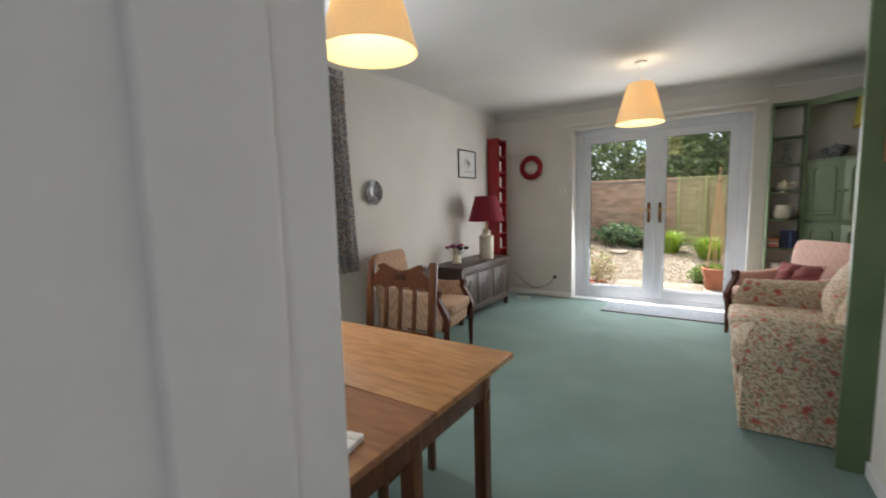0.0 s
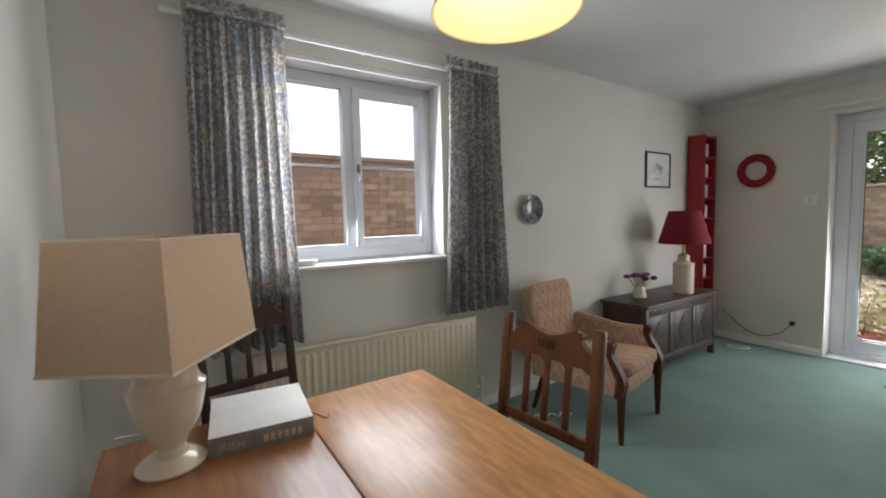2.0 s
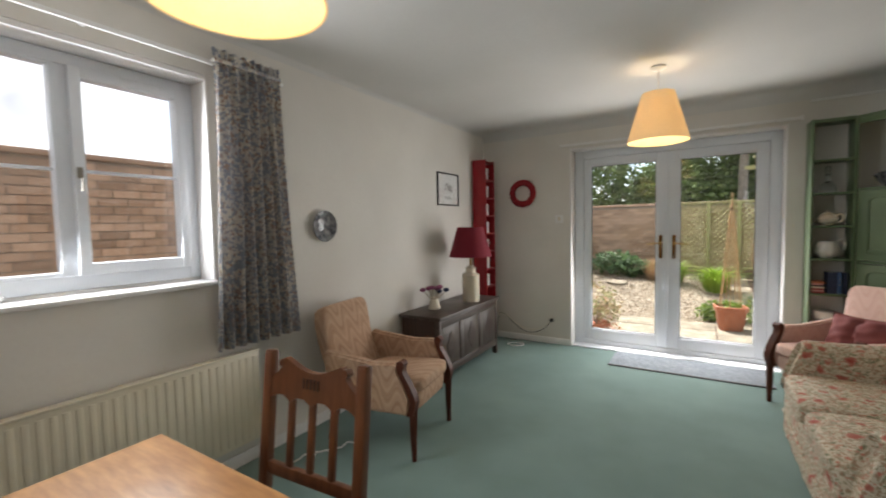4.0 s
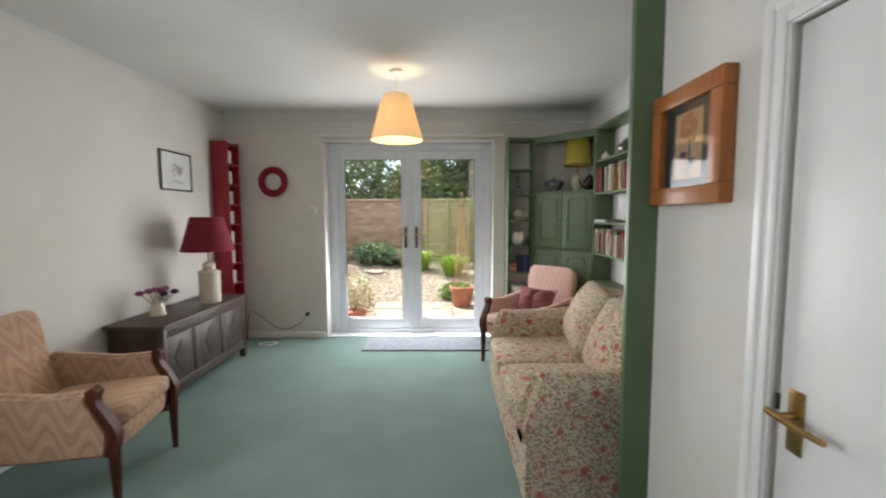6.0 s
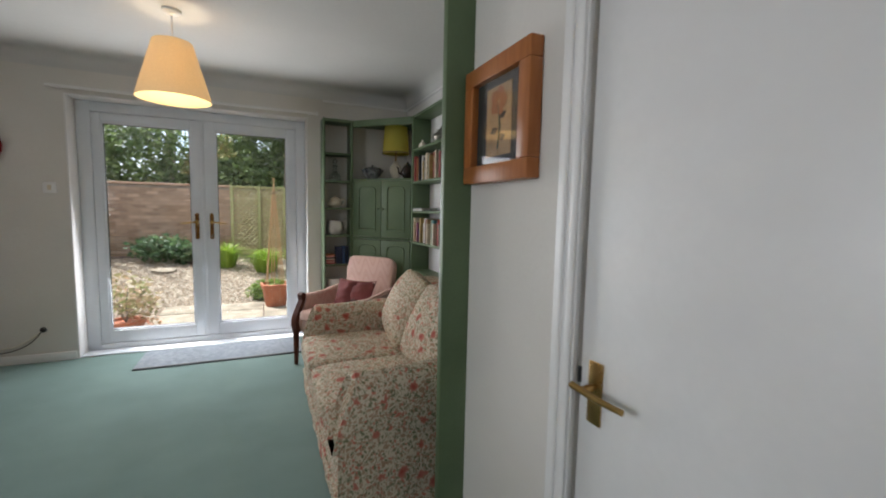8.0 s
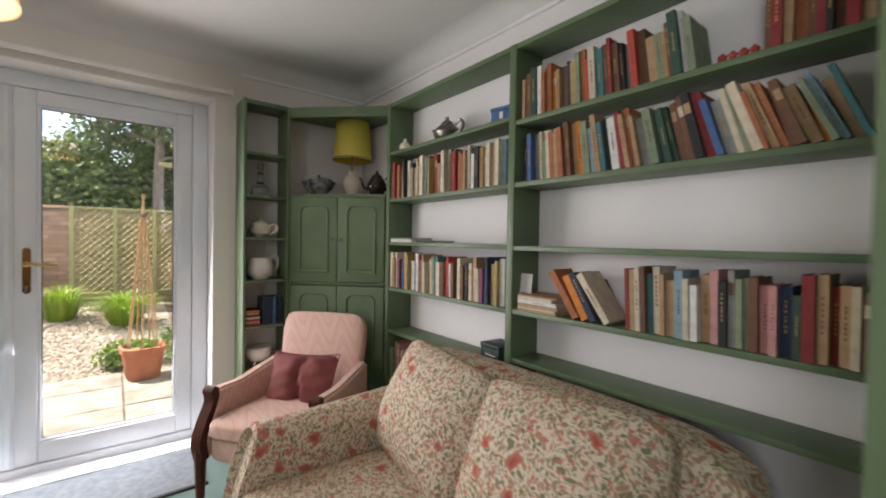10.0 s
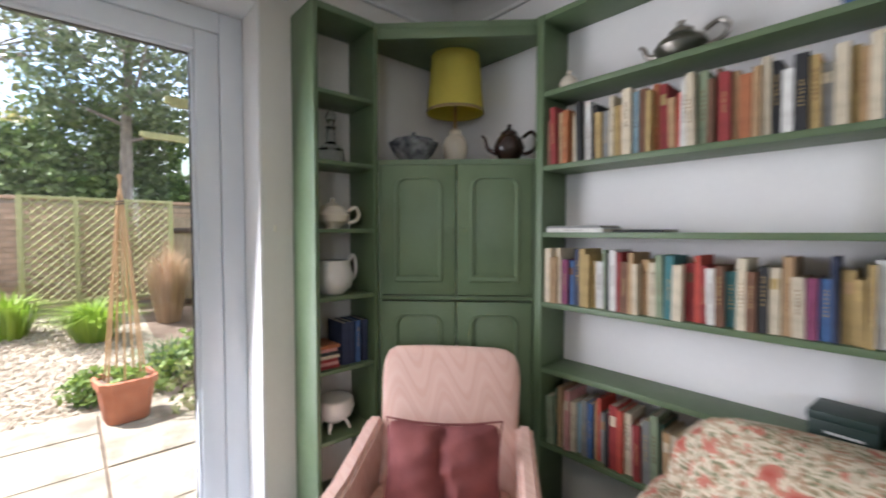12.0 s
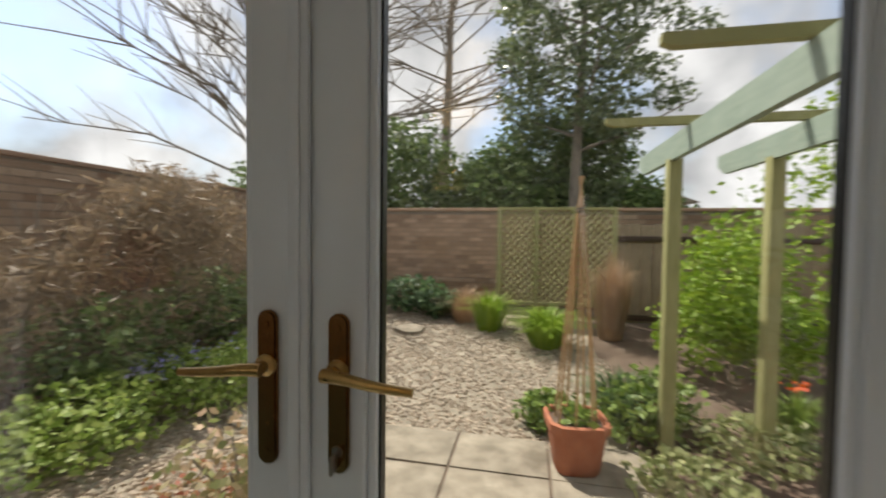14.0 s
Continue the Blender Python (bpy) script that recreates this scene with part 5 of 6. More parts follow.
# ---- chest by the west wall ----
chest = thing("blanket_chest", "dark carved oak blanket chest with panelled front", "chest", (-1.9, 5.65, 0), 0, world_space=True)
CX0, CX1, CY0, CY1, CZ = LEFT + 0.018, -1.685, 5.06, 6.2, 0.6
part("lid", bx(CX0, CX1 + 0.022, CY0 - 0.02, CY1 + 0.02, CZ - 0.028, CZ, 0.005), CHEST_WOOD, chest)
part("body", bx(CX0 + 0.01, CX1 - 0.014, CY0 + 0.01, CY1 - 0.01, 0.11, CZ - 0.029, 0.003), DARK_WOOD, chest)
pw = (CY1 - CY0) / 3
for k in range(4):
    y = CY0 + k * pw
    lo, hi = max(CY0, y - 0.035), min(CY1, y + 0.035)
    if k in (0, 3):
        part("corner_post", bx(CX1 - 0.05, CX1, lo if k else CY0, hi if k < 3 else CY1, 0.0, CZ - 0.029, 0.004), CHEST_WOOD, chest)
    else:
        part("stile", bx(CX1 - 0.014, CX1, lo, hi, 0.16, 0.5, 0.004), CHEST_WOOD, chest)
part("top_rail", bx(CX1 - 0.014, CX1, CY0 + 0.036, CY1 - 0.036, 0.5, CZ - 0.029, 0.003), CHEST_WOOD, chest)
part("bottom_rail", bx(CX1 - 0.014, CX1, CY0 + 0.036, CY1 - 0.036, 0.09, 0.16, 0.003), CHEST_WOOD, chest)
part("scallop_carving", join(*[moved(prism([(0, 0), (0.022, 0.03), (-0.022, 0.03)], 0.006, "x"), pose(CX1 + 0.001, CY0 + 0.065 + 0.0505 * k, 0.525)) for k in range(21)]), DARK_WOOD, chest)
for k in range(3):
    yc = CY0 + pw * (k + 0.5)
    panel = part("panel", bx(CX1 - 0.016, CX1 - 0.007, yc - pw / 2 + 0.036, yc + pw / 2 - 0.036, 0.161, 0.499, 0.002), CHEST_WOOD, chest)
    rings = []
    for r in (1.0, 0.66, 0.33):
        rings.append(prism([(0, 0.12 * r), (0.075 * r, 0), (0, -0.12 * r), (-0.075 * r, 0)], 0.006 + 0.004 * (1 - r), "x"))
    part("diamond_carving", moved(rings[0], pose(CX1 - 0.006, yc, 0.33)), DARK_WOOD, panel, "dark carved diamond")
    part("diamond_carving", moved(rings[1], pose(CX1 - 0.005, yc, 0.33)), CHEST_WOOD, panel)
    part("diamond_carving", moved(rings[2], pose(CX1 - 0.004, yc, 0.33)), DARK_WOOD, panel)
for y in (CY0 + 0.03, CY1 - 0.03):
    part("back_leg", bx(CX0 + 0.012, CX0 + 0.05, y - 0.02, y + 0.02, 0, 0.11, 0.003), DARK_WOOD, chest)
rl = thing("table_lamp", "cream jar table lamp with a dark red shade", "lamp", (-1.81, 5.86, CZ), 0)
part("base", lathe([(0.082, 0), (0.085, 0.008), (0.085, 0.245), (0.09, 0.258), (0.08, 0.272), (0.05, 0.284), (0.048, 0.32), (0.052, 0.33), (0.036, 0.342), (0.014, 0.355), (0, 0.355)]), CREAM_GLAZE, rl)
part("stem", tube([(0, 0, 0.355), (0, 0, 0.48)], 0.009), BRASS, rl)
part("shade", open_shade(0.212, 0.128, 0.445, 0.735), RED_CLOTH, rl, "dark red fabric shade")
part("shade_carrier", join(*[tube([(0, 0, 0.48), (0.128 * math.cos(a), 0.128 * math.sin(a), 0.73)], 0.0025, 6) for a in (0, 2.09, 4.19)]), BRASS, rl)
posy = thing("flower_vase", "small cream vase holding dried dark flowers", "vase", (-1.93, 5.37, CZ), 0)
part("vase", lathe([(0.054, 0), (0.056, 0.008), (0.045, 0.06), (0.038, 0.09), (0.046, 0.105), (0.038, 0.1), (0.0, 0.085)]), CREAM_GLAZE, posy)
for k in range(9):
    a, r = k * 2.4, 0.036 + 0.014 * (k % 4)
    tip = (r * 1.5 * math.cos(a), r * 1.5 * math.sin(a), 0.16 + 0.018 * (k % 3))
    stem = part("stem", tube([(0.008 * math.cos(a), 0.008 * math.sin(a), 0.06), tip], 0.0025, 5), GREY_LEAF, posy)
    part("flower", lathe([(0.005, -0.015), (0.027, -0.005), (0.03, 0.008), (0.014, 0.022), (0, 0.018)], tip, 10), BOOK_MATS["plum" if k % 3 else "navy"], stem, "dark purple flower head")

# ---- red shelf tower ----
tower = thing("shelf_tower", "tall narrow bright red shelf tower against the wall", "shelf tower", (-2.02, 6.59, 0), 0, world_space=True)
RX0, RX1, RY0, RY1, RZ = LEFT + 0.016, -1.93, 6.475, 6.715, 2.09
part("side", bx(RX0, RX1, RY0, RY0 + 0.018, 0, RZ, 0.002), RED_PAINT, tower)
part("side", bx(RX0, RX1, RY1 - 0.018, RY1, 0, RZ, 0.002), RED_PAINT, tower)
part("back_panel", bx(RX0, RX0 + 0.008, RY0 + 0.018, RY1 - 0.018, 0, RZ, 0), RED_PAINT, tower)
for k in range(11):
    z = 0.04 + 0.2035 * k
    part("shelf", bx(RX0 + 0.008, RX1 - 0.002, RY0 + 0.018, RY1 - 0.018, z - 0.016, z, 0.001), RED_PAINT, tower)
    if 2 < k < 10:
        single("disc_box", join(bx(RX0 + 0.012, RX1 - 0.03, RY0 + 0.02, RY0 + 0.14, z + 0.0005, z + 0.13, 0.002)), WHITE_PAPER, "stack of white disc cases on a red shelf", "disc case", "cases on the red shelf tower")

# ---- things on the walls ----
wreath = thing("wreath", "round dark red felt wreath hanging on the wall", "wreath", (-1.6, NORTH - 0.03, 1.704), 0)
bm = bmesh.new()
R0, r0, N, M = 0.123, 0.036, 48, 12
ringv = [[bm.verts.new(((R0 + r0 * math.cos(b)) * math.cos(a) * (1 + 0.015 * math.sin(a * 17)), 0.75 * r0 * math.sin(b), (R0 + r0 * math.cos(b)) * math.sin(a))) for b in [2 * math.pi * j / M for j in range(M)]] for a in [2 * math.pi * i / N for i in range(N)]]
for i in range(N):
    for j in range(M):
        bm.faces.new((ringv[i][j], ringv[(i + 1) % N][j], ringv[(i + 1) % N][(j + 1) % M], ringv[i][(j + 1) % M]))
part("ring", bm, RED_FELT, wreath)
part("hook", tube([(0, 0.03, 0.125), (0, 0.0, 0.13)], 0.003, 6), BRASS, wreath)
switch = thing("light_switch", "square white plastic light switch on the wall", "light switch", (-1.19, NORTH, 1.403), 0)
part("plate", bx(-0.043, 0.043, -0.009, 0, -0.043, 0.043, 0.003), WHITE, switch)
part("rocker", moved(bx(-0.012, 0.012, -0.004, 0.003, -0.02, 0.02, 0.002), pose(0, -0.01, 0, 5, 0, 0)), CREAM_GLAZE, switch)
sock = thing("wall_outlet", "small black cable outlet with cables low on the wall", "socket", (-1.284, NORTH, 0.265), 0)
part("outlet", moved(lathe([(0.022, 0), (0.022, 0.012), (0.01, 0.022), (0, 0.022)], (0, 0, 0), 14), pose(0, 0, 0, 90, 0, 0)), BLACK, sock)
for d in (0.0, 0.03):
    part("cable", tube(smooth([(-0.005, -0.015, -0.005), (-0.08, -0.018, -0.07 - d), (-0.2, -0.02, -0.125 - d), (-0.32, -0.02, -0.12 - d), (-0.45, -0.02, -0.05 - d * 0.6), (-0.55, -0.022, 0.02), (-0.62, -0.03, 0.03), (-0.64, -0.05, -0.1), (-0.63, -0.1, -0.258)], 4), 0.0035, 6), BLACK if d else RADIATOR, sock)
loop = [(-1.62 + 0.09 * math.cos(a), 6.55 + 0.06 * math.sin(a * 1.03), 0.006 + 0.002 * a / 6) for a in [0.35 * k for k in range(40)]]
single("cable", tube(loop, 0.004, 6), WHITE, "coil of white cable on the carpet", "cable")
loop = [(-1.85 + 0.2 * k / 30 + 0.02 * math.sin(k * 1.1), 3.72 + 0.4 * k / 30, 0.012 + 0.02 * abs(math.sin(k * 0.9))) for k in range(31)]
single("cable", tube(loop, 0.0045, 6), WHITE, "curly white cable trailing on the carpet", "cable")
plate = thing("wall_plate", "blue and white china plate hung on the wall", "plate", (LEFT, 4.235, 1.37), 0)
part("dish", moved(lathe([(0, 0.012), (0.06, 0.012), (0.072, 0.018), (0.108, 0.03), (0.106, 0.034), (0.07, 0.023), (0.06, 0.017), (0, 0.017)]), pose(0, 0, 0, 0, 90, 0)), BLUE_GLAZE, plate)
part("hanger", tube([(0.001, 0, 0.09), (0.012, 0, 0.06)], 0.004, 6), BRASS, plate)


def framed(name, label, at, w, h, border, depth, frame_mat, mount_mat, art, rz):
    """Hung on a wall, its face towards -y, its back at y = 0."""
    f = thing(name, label, "picture", at, rz)
    o, i = (w / 2, h / 2), (w / 2 - border, h / 2 - border)
    part("frame", join(bx(-o[0], o[0], -depth, -0.001, i[1], o[1], 0.004), bx(-o[0], o[0], -depth, -0.001, -o[1], -i[1], 0.004), bx(-o[0], -i[0], -depth, -0.001, -i[1], i[1], 0.004), bx(i[0], o[0], -depth, -0.001, -i[1], i[1], 0.004)), frame_mat, f)
    part("mount", bx(-i[0], i[0], -depth * 0.45, -0.002, -i[1], i[1], 0), mount_mat, f)
    art(f, i, -depth * 0.45)
    pane = part("glass", bx(-i[0], i[0], -depth * 0.72, -depth * 0.66, -i[1], i[1], 0), GLASS, f, "picture glass")
    pane.visible_shadow = False
    return f


def sketch_art(f, i, y):
    """Faint pencil strokes in the shape of a bushy tree over a low base line."""
    r = random.Random(4)
    strokes = []
    for k in range(70):
        a, q = r.uniform(0, 6.28), r.random() ** 0.5
        w, h = r.uniform(0.004, 0.014), r.uniform(0.0012, 0.003)
        strokes.append(moved(prism([(-w, -h), (w, -h), (w, h), (-w, h)], 0.0006, "y"), pose(0.075 * q * math.cos(a), y - 0.0006, 0.01 + 0.06 * q * math.sin(a), 0, r.uniform(0, 180), 0)))
    for k in range(5):
        strokes.append(moved(prism([(-0.07, -0.001), (0.07, -0.001), (0.07, 0.001), (-0.07, 0.001)], 0.0006, "y"), pose(0.01 * k - 0.02, y - 0.0006, -0.075 - 0.006 * k)))
    part("drawing", join(*strokes), BOOK_MATS["grey"], f, "faint grey drawing")


def flower_art(f, i, y):
    part("paper", bx(-0.075, 0.075, y - 0.002, y - 0.0002, -0.11, 0.11, 0), BOOK_MATS["tan"], f, "faded tan paper")
    part("stalk", moved(tube([(0.0, 0, -0.09), (0.012, 0, -0.02), (0.0, 0, 0.05)], 0.003, 6), pose(0, y - 0.003, 0)), BOOK_MATS["dark green"], f)
    part("leaves", join(*[moved(prism([(0, 0), (0.02, 0.018), (0.05, 0.01), (0.03, -0.008)], 0.0012, "y"), pose(0, y - 0.003, -0.06 + 0.035 * k, 0, 180 * (k % 2), 0)) for k in range(3)]), BOOK_MATS["black"], f)
    part("blossom", join(*[moved(prism([(0.022 * math.cos(a), 0.022 * math.sin(a)) for a in [0.7 * j for j in range(9)]], 0.0012, "y"), pose(0.03 * math.cos(k * 1.26), y - 0.003 - 0.0003 * k, 0.06 + 0.026 * math.sin(k * 1.26))) for k in range(5)]), BOOK_MATS["rust"], f, "faded red flower")


framed("picture", "thin black framed pencil drawing on the wall", (LEFT, 5.94, 1.73), 0.42, 0.335, 0.014, 0.018, BLACK, WHITE_PAPER, sketch_art, 90)
framed("picture", "orange pine framed botanical print on the wall", (DOORWALL, 3.705, 1.572), 0.4, 0.39, 0.058, 0.045, PINE, BOOK_MATS["black"], flower_art, -90)
single("wall_hook", bx(0.8, 0.808, NORTH - 0.008, NORTH, 1.28, 1.305, 0.003), RADIATOR, "small cream hook on the wall", "hook")

# ---- door mat ----
mat_thing = thing("door_mat", "grey woven door mat with a dark edge by the garden doors", "mat", (0.02, 6.55, 0), 0, world_space=True)
part("weave", bx(-0.6, 0.66, 6.345, 6.785, 0, 0.011, 0.003), GREY_MAT, mat_thing)
part("edging", bx(-0.6, 0.66, 6.32, 6.344, 0, 0.012, 0.003), BLACK, mat_thing, "dark rubber edge")


# ---- garden ----
G = -0.18


def gz(y):
    """The height of the garden, which rises towards the back wall."""
    return G + 0.115 * max(0.0, min(y, 13.3) - 9.7)


rg = np.random.default_rng(11)


def stuff(name, verts, faces, mat, label, category, parent=None):
    me = bpy.data.meshes.new(name)
    me.from_pydata([tuple(v) for v in verts], [], faces)
    me.materials.append(mat)
    ob = new(name, me)
    if parent is not None:
        ob.parent = parent
        return tagged(ob, label)
    return tagged(ob, label, category, "", "stuff")


def leaves(centres, size, flat=0.5, long=1.6):
    """Small folded leaves, one at each centre, turned at random."""
    n = len(centres)
    a, b = rg.normal(size=(n, 3)), rg.normal(size=(n, 3))
    a[:, 2] *= flat
    a /= np.linalg.norm(a, axis=1)[:, None]
    b -= (a * b).sum(1)[:, None] * a
    b /= np.linalg.norm(b, axis=1)[:, None]
    s = size * rg.uniform(0.6, 1.3, (n, 1))
    c = np.asarray(centres)
    v = np.stack([c - a * s * long / 2, c + b * s / 2, c + a * s * long / 2, c - b * s / 2], 1).reshape(-1, 3)
    return v, [(4 * k, 4 * k + 1, 4 * k + 2, 4 * k + 3) for k in range(n)]


def clumps(n, blobs, hollow=0.35):
    """Points in the outer part of several soft blobs (centre, radii), with gaps."""
    out = []
    per = n // len(blobs)
    for centre, radii in blobs:
        d = rg.normal(size=(per, 3))
        d /= np.linalg.norm(d, axis=1)[:, None]
        r = hollow + (1 - hollow) * rg.random((per, 1)) ** 0.6
        r *= 1 + 0.22 * np.sin(d[:, :1] * 9 + d[:, 1:2] * 7) * np.cos(d[:, 2:3] * 8)
        out.append(np.array(centre) + d * r * np.array(radii))
    return np.concatenate(out)


def blades(centre, n, tall, spread, width):
    v, f = [], []
    for k in range(n):
        a, r, h = rg.uniform(0, 6.28), rg.uniform(0.02, 1) ** 0.7, tall * rg.uniform(0.6, 1.1)
        d = np.array((math.cos(a), math.sin(a), 0))
        s = np.array((-d[1], d[0], 0)) * width / 2
        base = np.array(centre) + d * spread * 0.35 * r
        pts = [base, base + d * spread * 0.3 * r + np.array((0, 0, h * 0.65)), base + d * spread * r + np.array((0, 0, h * (1 - 0.35 * r)))]
        i = len(v)
        v += [pts[0] - s, pts[0] + s, pts[1] + s * 0.8, pts[1] - s * 0.8, pts[2]]
        f += [(i, i + 1, i + 2, i + 3), (i + 3, i + 2, i + 4)]
    return v, f


setting("ground", bx(-120, 120, -120, 160, G - 0.3, G - 0.03, 0), SOIL, "brown garden soil", "ground")
setting("wall_house", join(bx(-2.42, -1.04, 7.08, 7.1, G - 0.1, 0, 0), bx(-1.04, 1.95, 7.05, 7.1, G - 0.1, -0.002, 0)), BRICK, "brick foot of the house wall", "wall")

# gravel
n = 10500
gx, gy = rg.uniform(-3.2, 1.1, n), rg.uniform(9.4, 12.9, n)
keep = (gx > -2.9 + 0.25 * np.sin(gy * 2)) & (gx < 0.75 + 0.3 * np.sin(gy * 3))
gx, gy = gx[keep], gy[keep]
left_n = 3200
gx, gy = np.concatenate([gx, rg.uniform(-3.0, -0.95, left_n)]), np.concatenate([gy, rg.uniform(7.9, 9.5, left_n)])
verts, faces = [], []
for x, y in zip(gx, gy):
    s, h, a = rg.uniform(0.012, 0.036), rg.uniform(0.006, 0.02), rg.uniform(0, 3.14)
    i = len(verts)
    for k in range(5):
        q = a + k * 1.2566
        r = s * rg.uniform(0.7, 1.1)
        verts.append((x + r * math.cos(q), y + r * math.sin(q), gz(y) - 0.02))
        verts.append((x + 0.55 * r * math.cos(q), y + 0.55 * r * math.sin(q), gz(y) - 0.02 + h))
    faces += [(i + 2 * k, i + 2 * ((k + 1) % 5), i + 2 * ((k + 1) % 5) + 1, i + 2 * k + 1) for k in range(5)] + [tuple(i + 2 * k + 1 for k in range(5))]
stuff("gravel", verts, faces, STONE, "pale mixed garden gravel and stone chips", "gravel")
setting("ground_bank", moved(prism([(9.7, G - 0.2), (9.7, G - 0.024), (13.3, gz(13.3) - 0.024), (13.3, G - 0.2)], 9.4, "x"), pose(0.25, 0, 0)), SOIL, "brown soil sloping up to the back wall", "ground")
setting("path", join(bx(-3.0, 0.95, 7.9, 9.7, G - 0.1, G - 0.018, 0), moved(prism([(9.7, G - 0.1), (9.7, G - 0.018), (12.95, gz(12.95) - 0.018), (12.95, G - 0.1)], 3.95, "x"), pose(-1.025, 0, 0))), SLAB, "sandy gravel bed", "path")

# trellis, fence
trellis = thing("trellis", "green timber diamond trellis panel against the garden wall", "trellis", (0.4, 12.5, G), 0, world_space=True)
TX0, TX1, TZ0, TZ1, TY = -0.25, 1.35, 0.35, 1.72, 12.55
for x in (TX0, 0.28, 0.81, TX1):
    part("post", bx(x - 0.03, x + 0.03, TY - 0.03, TY + 0.03, G - 0.03, TZ1 + 0.02, 0.004), FENCE_WOOD, trellis)
for z in (TZ0, TZ1):
    part("rail", bx(TX0, TX1, TY - 0.018, TY + 0.018, z - 0.02, z + 0.02, 0.003), FENCE_WOOD, trellis)
span, high = TX1 - TX0, TZ1 - TZ0
for way, yy in ((1, TY - 0.012), (-1, TY + 0.002)):
    c0 = -high
    while c0 < span:
        u0, u1 = max(0.0, c0), min(span, c0 + high)
        if u1 - u0 > 0.03:
            za, zb = u0 - c0, u1 - c0
            xa, xb = (TX0 + u0, TX0 + u1) if way > 0 else (TX1 - u0, TX1 - u1)
            part("slat", tube([(xa, yy, TZ0 + za), (xb, yy, TZ0 + zb)], 0.011, 4), FENCE_WOOD, trellis)
        c0 += 0.105
fence = thing("fence", "weathered timber garden fence with upright boards", "fence", (2.6, 12.6, G), 0, world_space=True)
for k in range(20):
    x = 1.4 + 0.155 * k
    part("board", bx(x, x + 0.145, 12.6, 12.618, G - 0.02, 1.5 + 0.02 * math.sin(k * 2.3), 0.003), PALE_WOOD, fence)
for z in (0.2, 1.3):
    part("rail", bx(1.39, 4.5, 12.57, 12.6, z - 0.04, z + 0.04, 0.003), DARK_WOOD, fence)
shed = thing("outbuilding", "small white outbuilding with a low roof behind the fence", "outbuilding", (2.2, 16.5, G), 0, world_space=True)
part("wall", bx(1.7, 3.4, 16, 18, G - 0.03, 2.05, 0.01), WHITE, shed)
part("roof", moved(prism([(1.55, 2.05), (3.6, 2.05), (2.55, 2.45)], 2.4, "y"), pose(0, 17, 0)), SLAB, shed)

# terracotta planter with canes
planter = thing("planter", "square terracotta planter with a wigwam of bamboo canes", "planter", (0.505, 9.2, G), 8)


def square_pot(levels):
    bm = bmesh.new()
    rings = []
    for h, z in levels:
        ring = []
        for k in range(16):
            a = 2 * math.pi * (k + 0.5) / 16
            c, s = math.cos(a), math.sin(a)
            q = (abs(c) ** 5 + abs(s) ** 5) ** -0.2
            ring.append(bm.verts.new((h * q * c, h * q * s, z)))
        rings.append(ring)
    for a, b in zip(rings, rings[1:]):
        for k in range(16):
            bm.faces.new((a[k], a[(k + 1) % 16], b[(k + 1) % 16], b[k]))
    bm.faces.new(rings[0])
    bm.faces.new(rings[-1])
    return bm


part("pot", square_pot([(0.13, 0), (0.138, 0.01), (0.172, 0.27), (0.19, 0.275), (0.193, 0.33), (0.168, 0.335), (0.162, 0.29)]), TERRACOTTA, planter)
part("soil", square_pot([(0.163, 0.27), (0.163, 0.3)]), SOIL, planter)
for k in range(7):
    a = 2 * math.pi * k / 7
    part("cane", tube([(0.135 * math.cos(a), 0.135 * math.sin(a), 0.28), (0.02 * math.cos(a + 0.2), 0.02 * math.sin(a + 0.2), 1.68), (-0.012 * math.cos(a), -0.012 * math.sin(a), 1.9)], 0.008, 6, 0.006), CANE, planter)
part("twine", tube([(0.028 * math.cos(a), 0.028 * math.sin(a), 1.66 + 0.003 * a) for a in [0.6 * k for k in range(24)]], 0.004, 5), BOOK_MATS["black"], planter, "dark twine")
pv, pf = leaves(rg.normal(size=(70, 3)) * (0.07, 0.07, 0.03) + (0, 0, 0.34), 0.05)
stuff("seedlings", pv, pf, FRESH_LEAF, "young green seedlings", "", planter)

# small pot with a shrub by the doors
potted = thing("potted_plant", "low terracotta pot with a leafy variegated shrub", "plant", (-1.05, 8.0, G), 0)
part("pot", lathe([(0.14, 0), (0.17, 0.16), (0.185, 0.165), (0.185, 0.2), (0.16, 0.2), (0.15, 0.17), (0, 0.17)]), TERRACOTTA, potted)
part("stems", join(*[tube([(0, 0, 0.17), (0.1 * math.cos(a), 0.1 * math.sin(a), 0.4), (0.2 * math.cos(a), 0.2 * math.sin(a), 0.55)], 0.006, 5) for a in (0, 1.3, 2.5, 3.9, 5.1)]), BARK, potted)
pv, pf = leaves(clumps(520, [((0, 0, 0.5), (0.3, 0.3, 0.25)), ((0.1, 0.1, 0.35), (0.22, 0.25, 0.2))], 0.3), 0.04)
stuff("foliage", pv, pf, leaf_stuff("russet_and_green_leaves", (0.24, 0.3, 0.1), (0.62, 0.44, 0.32)), "green and russet leaves", "", potted)

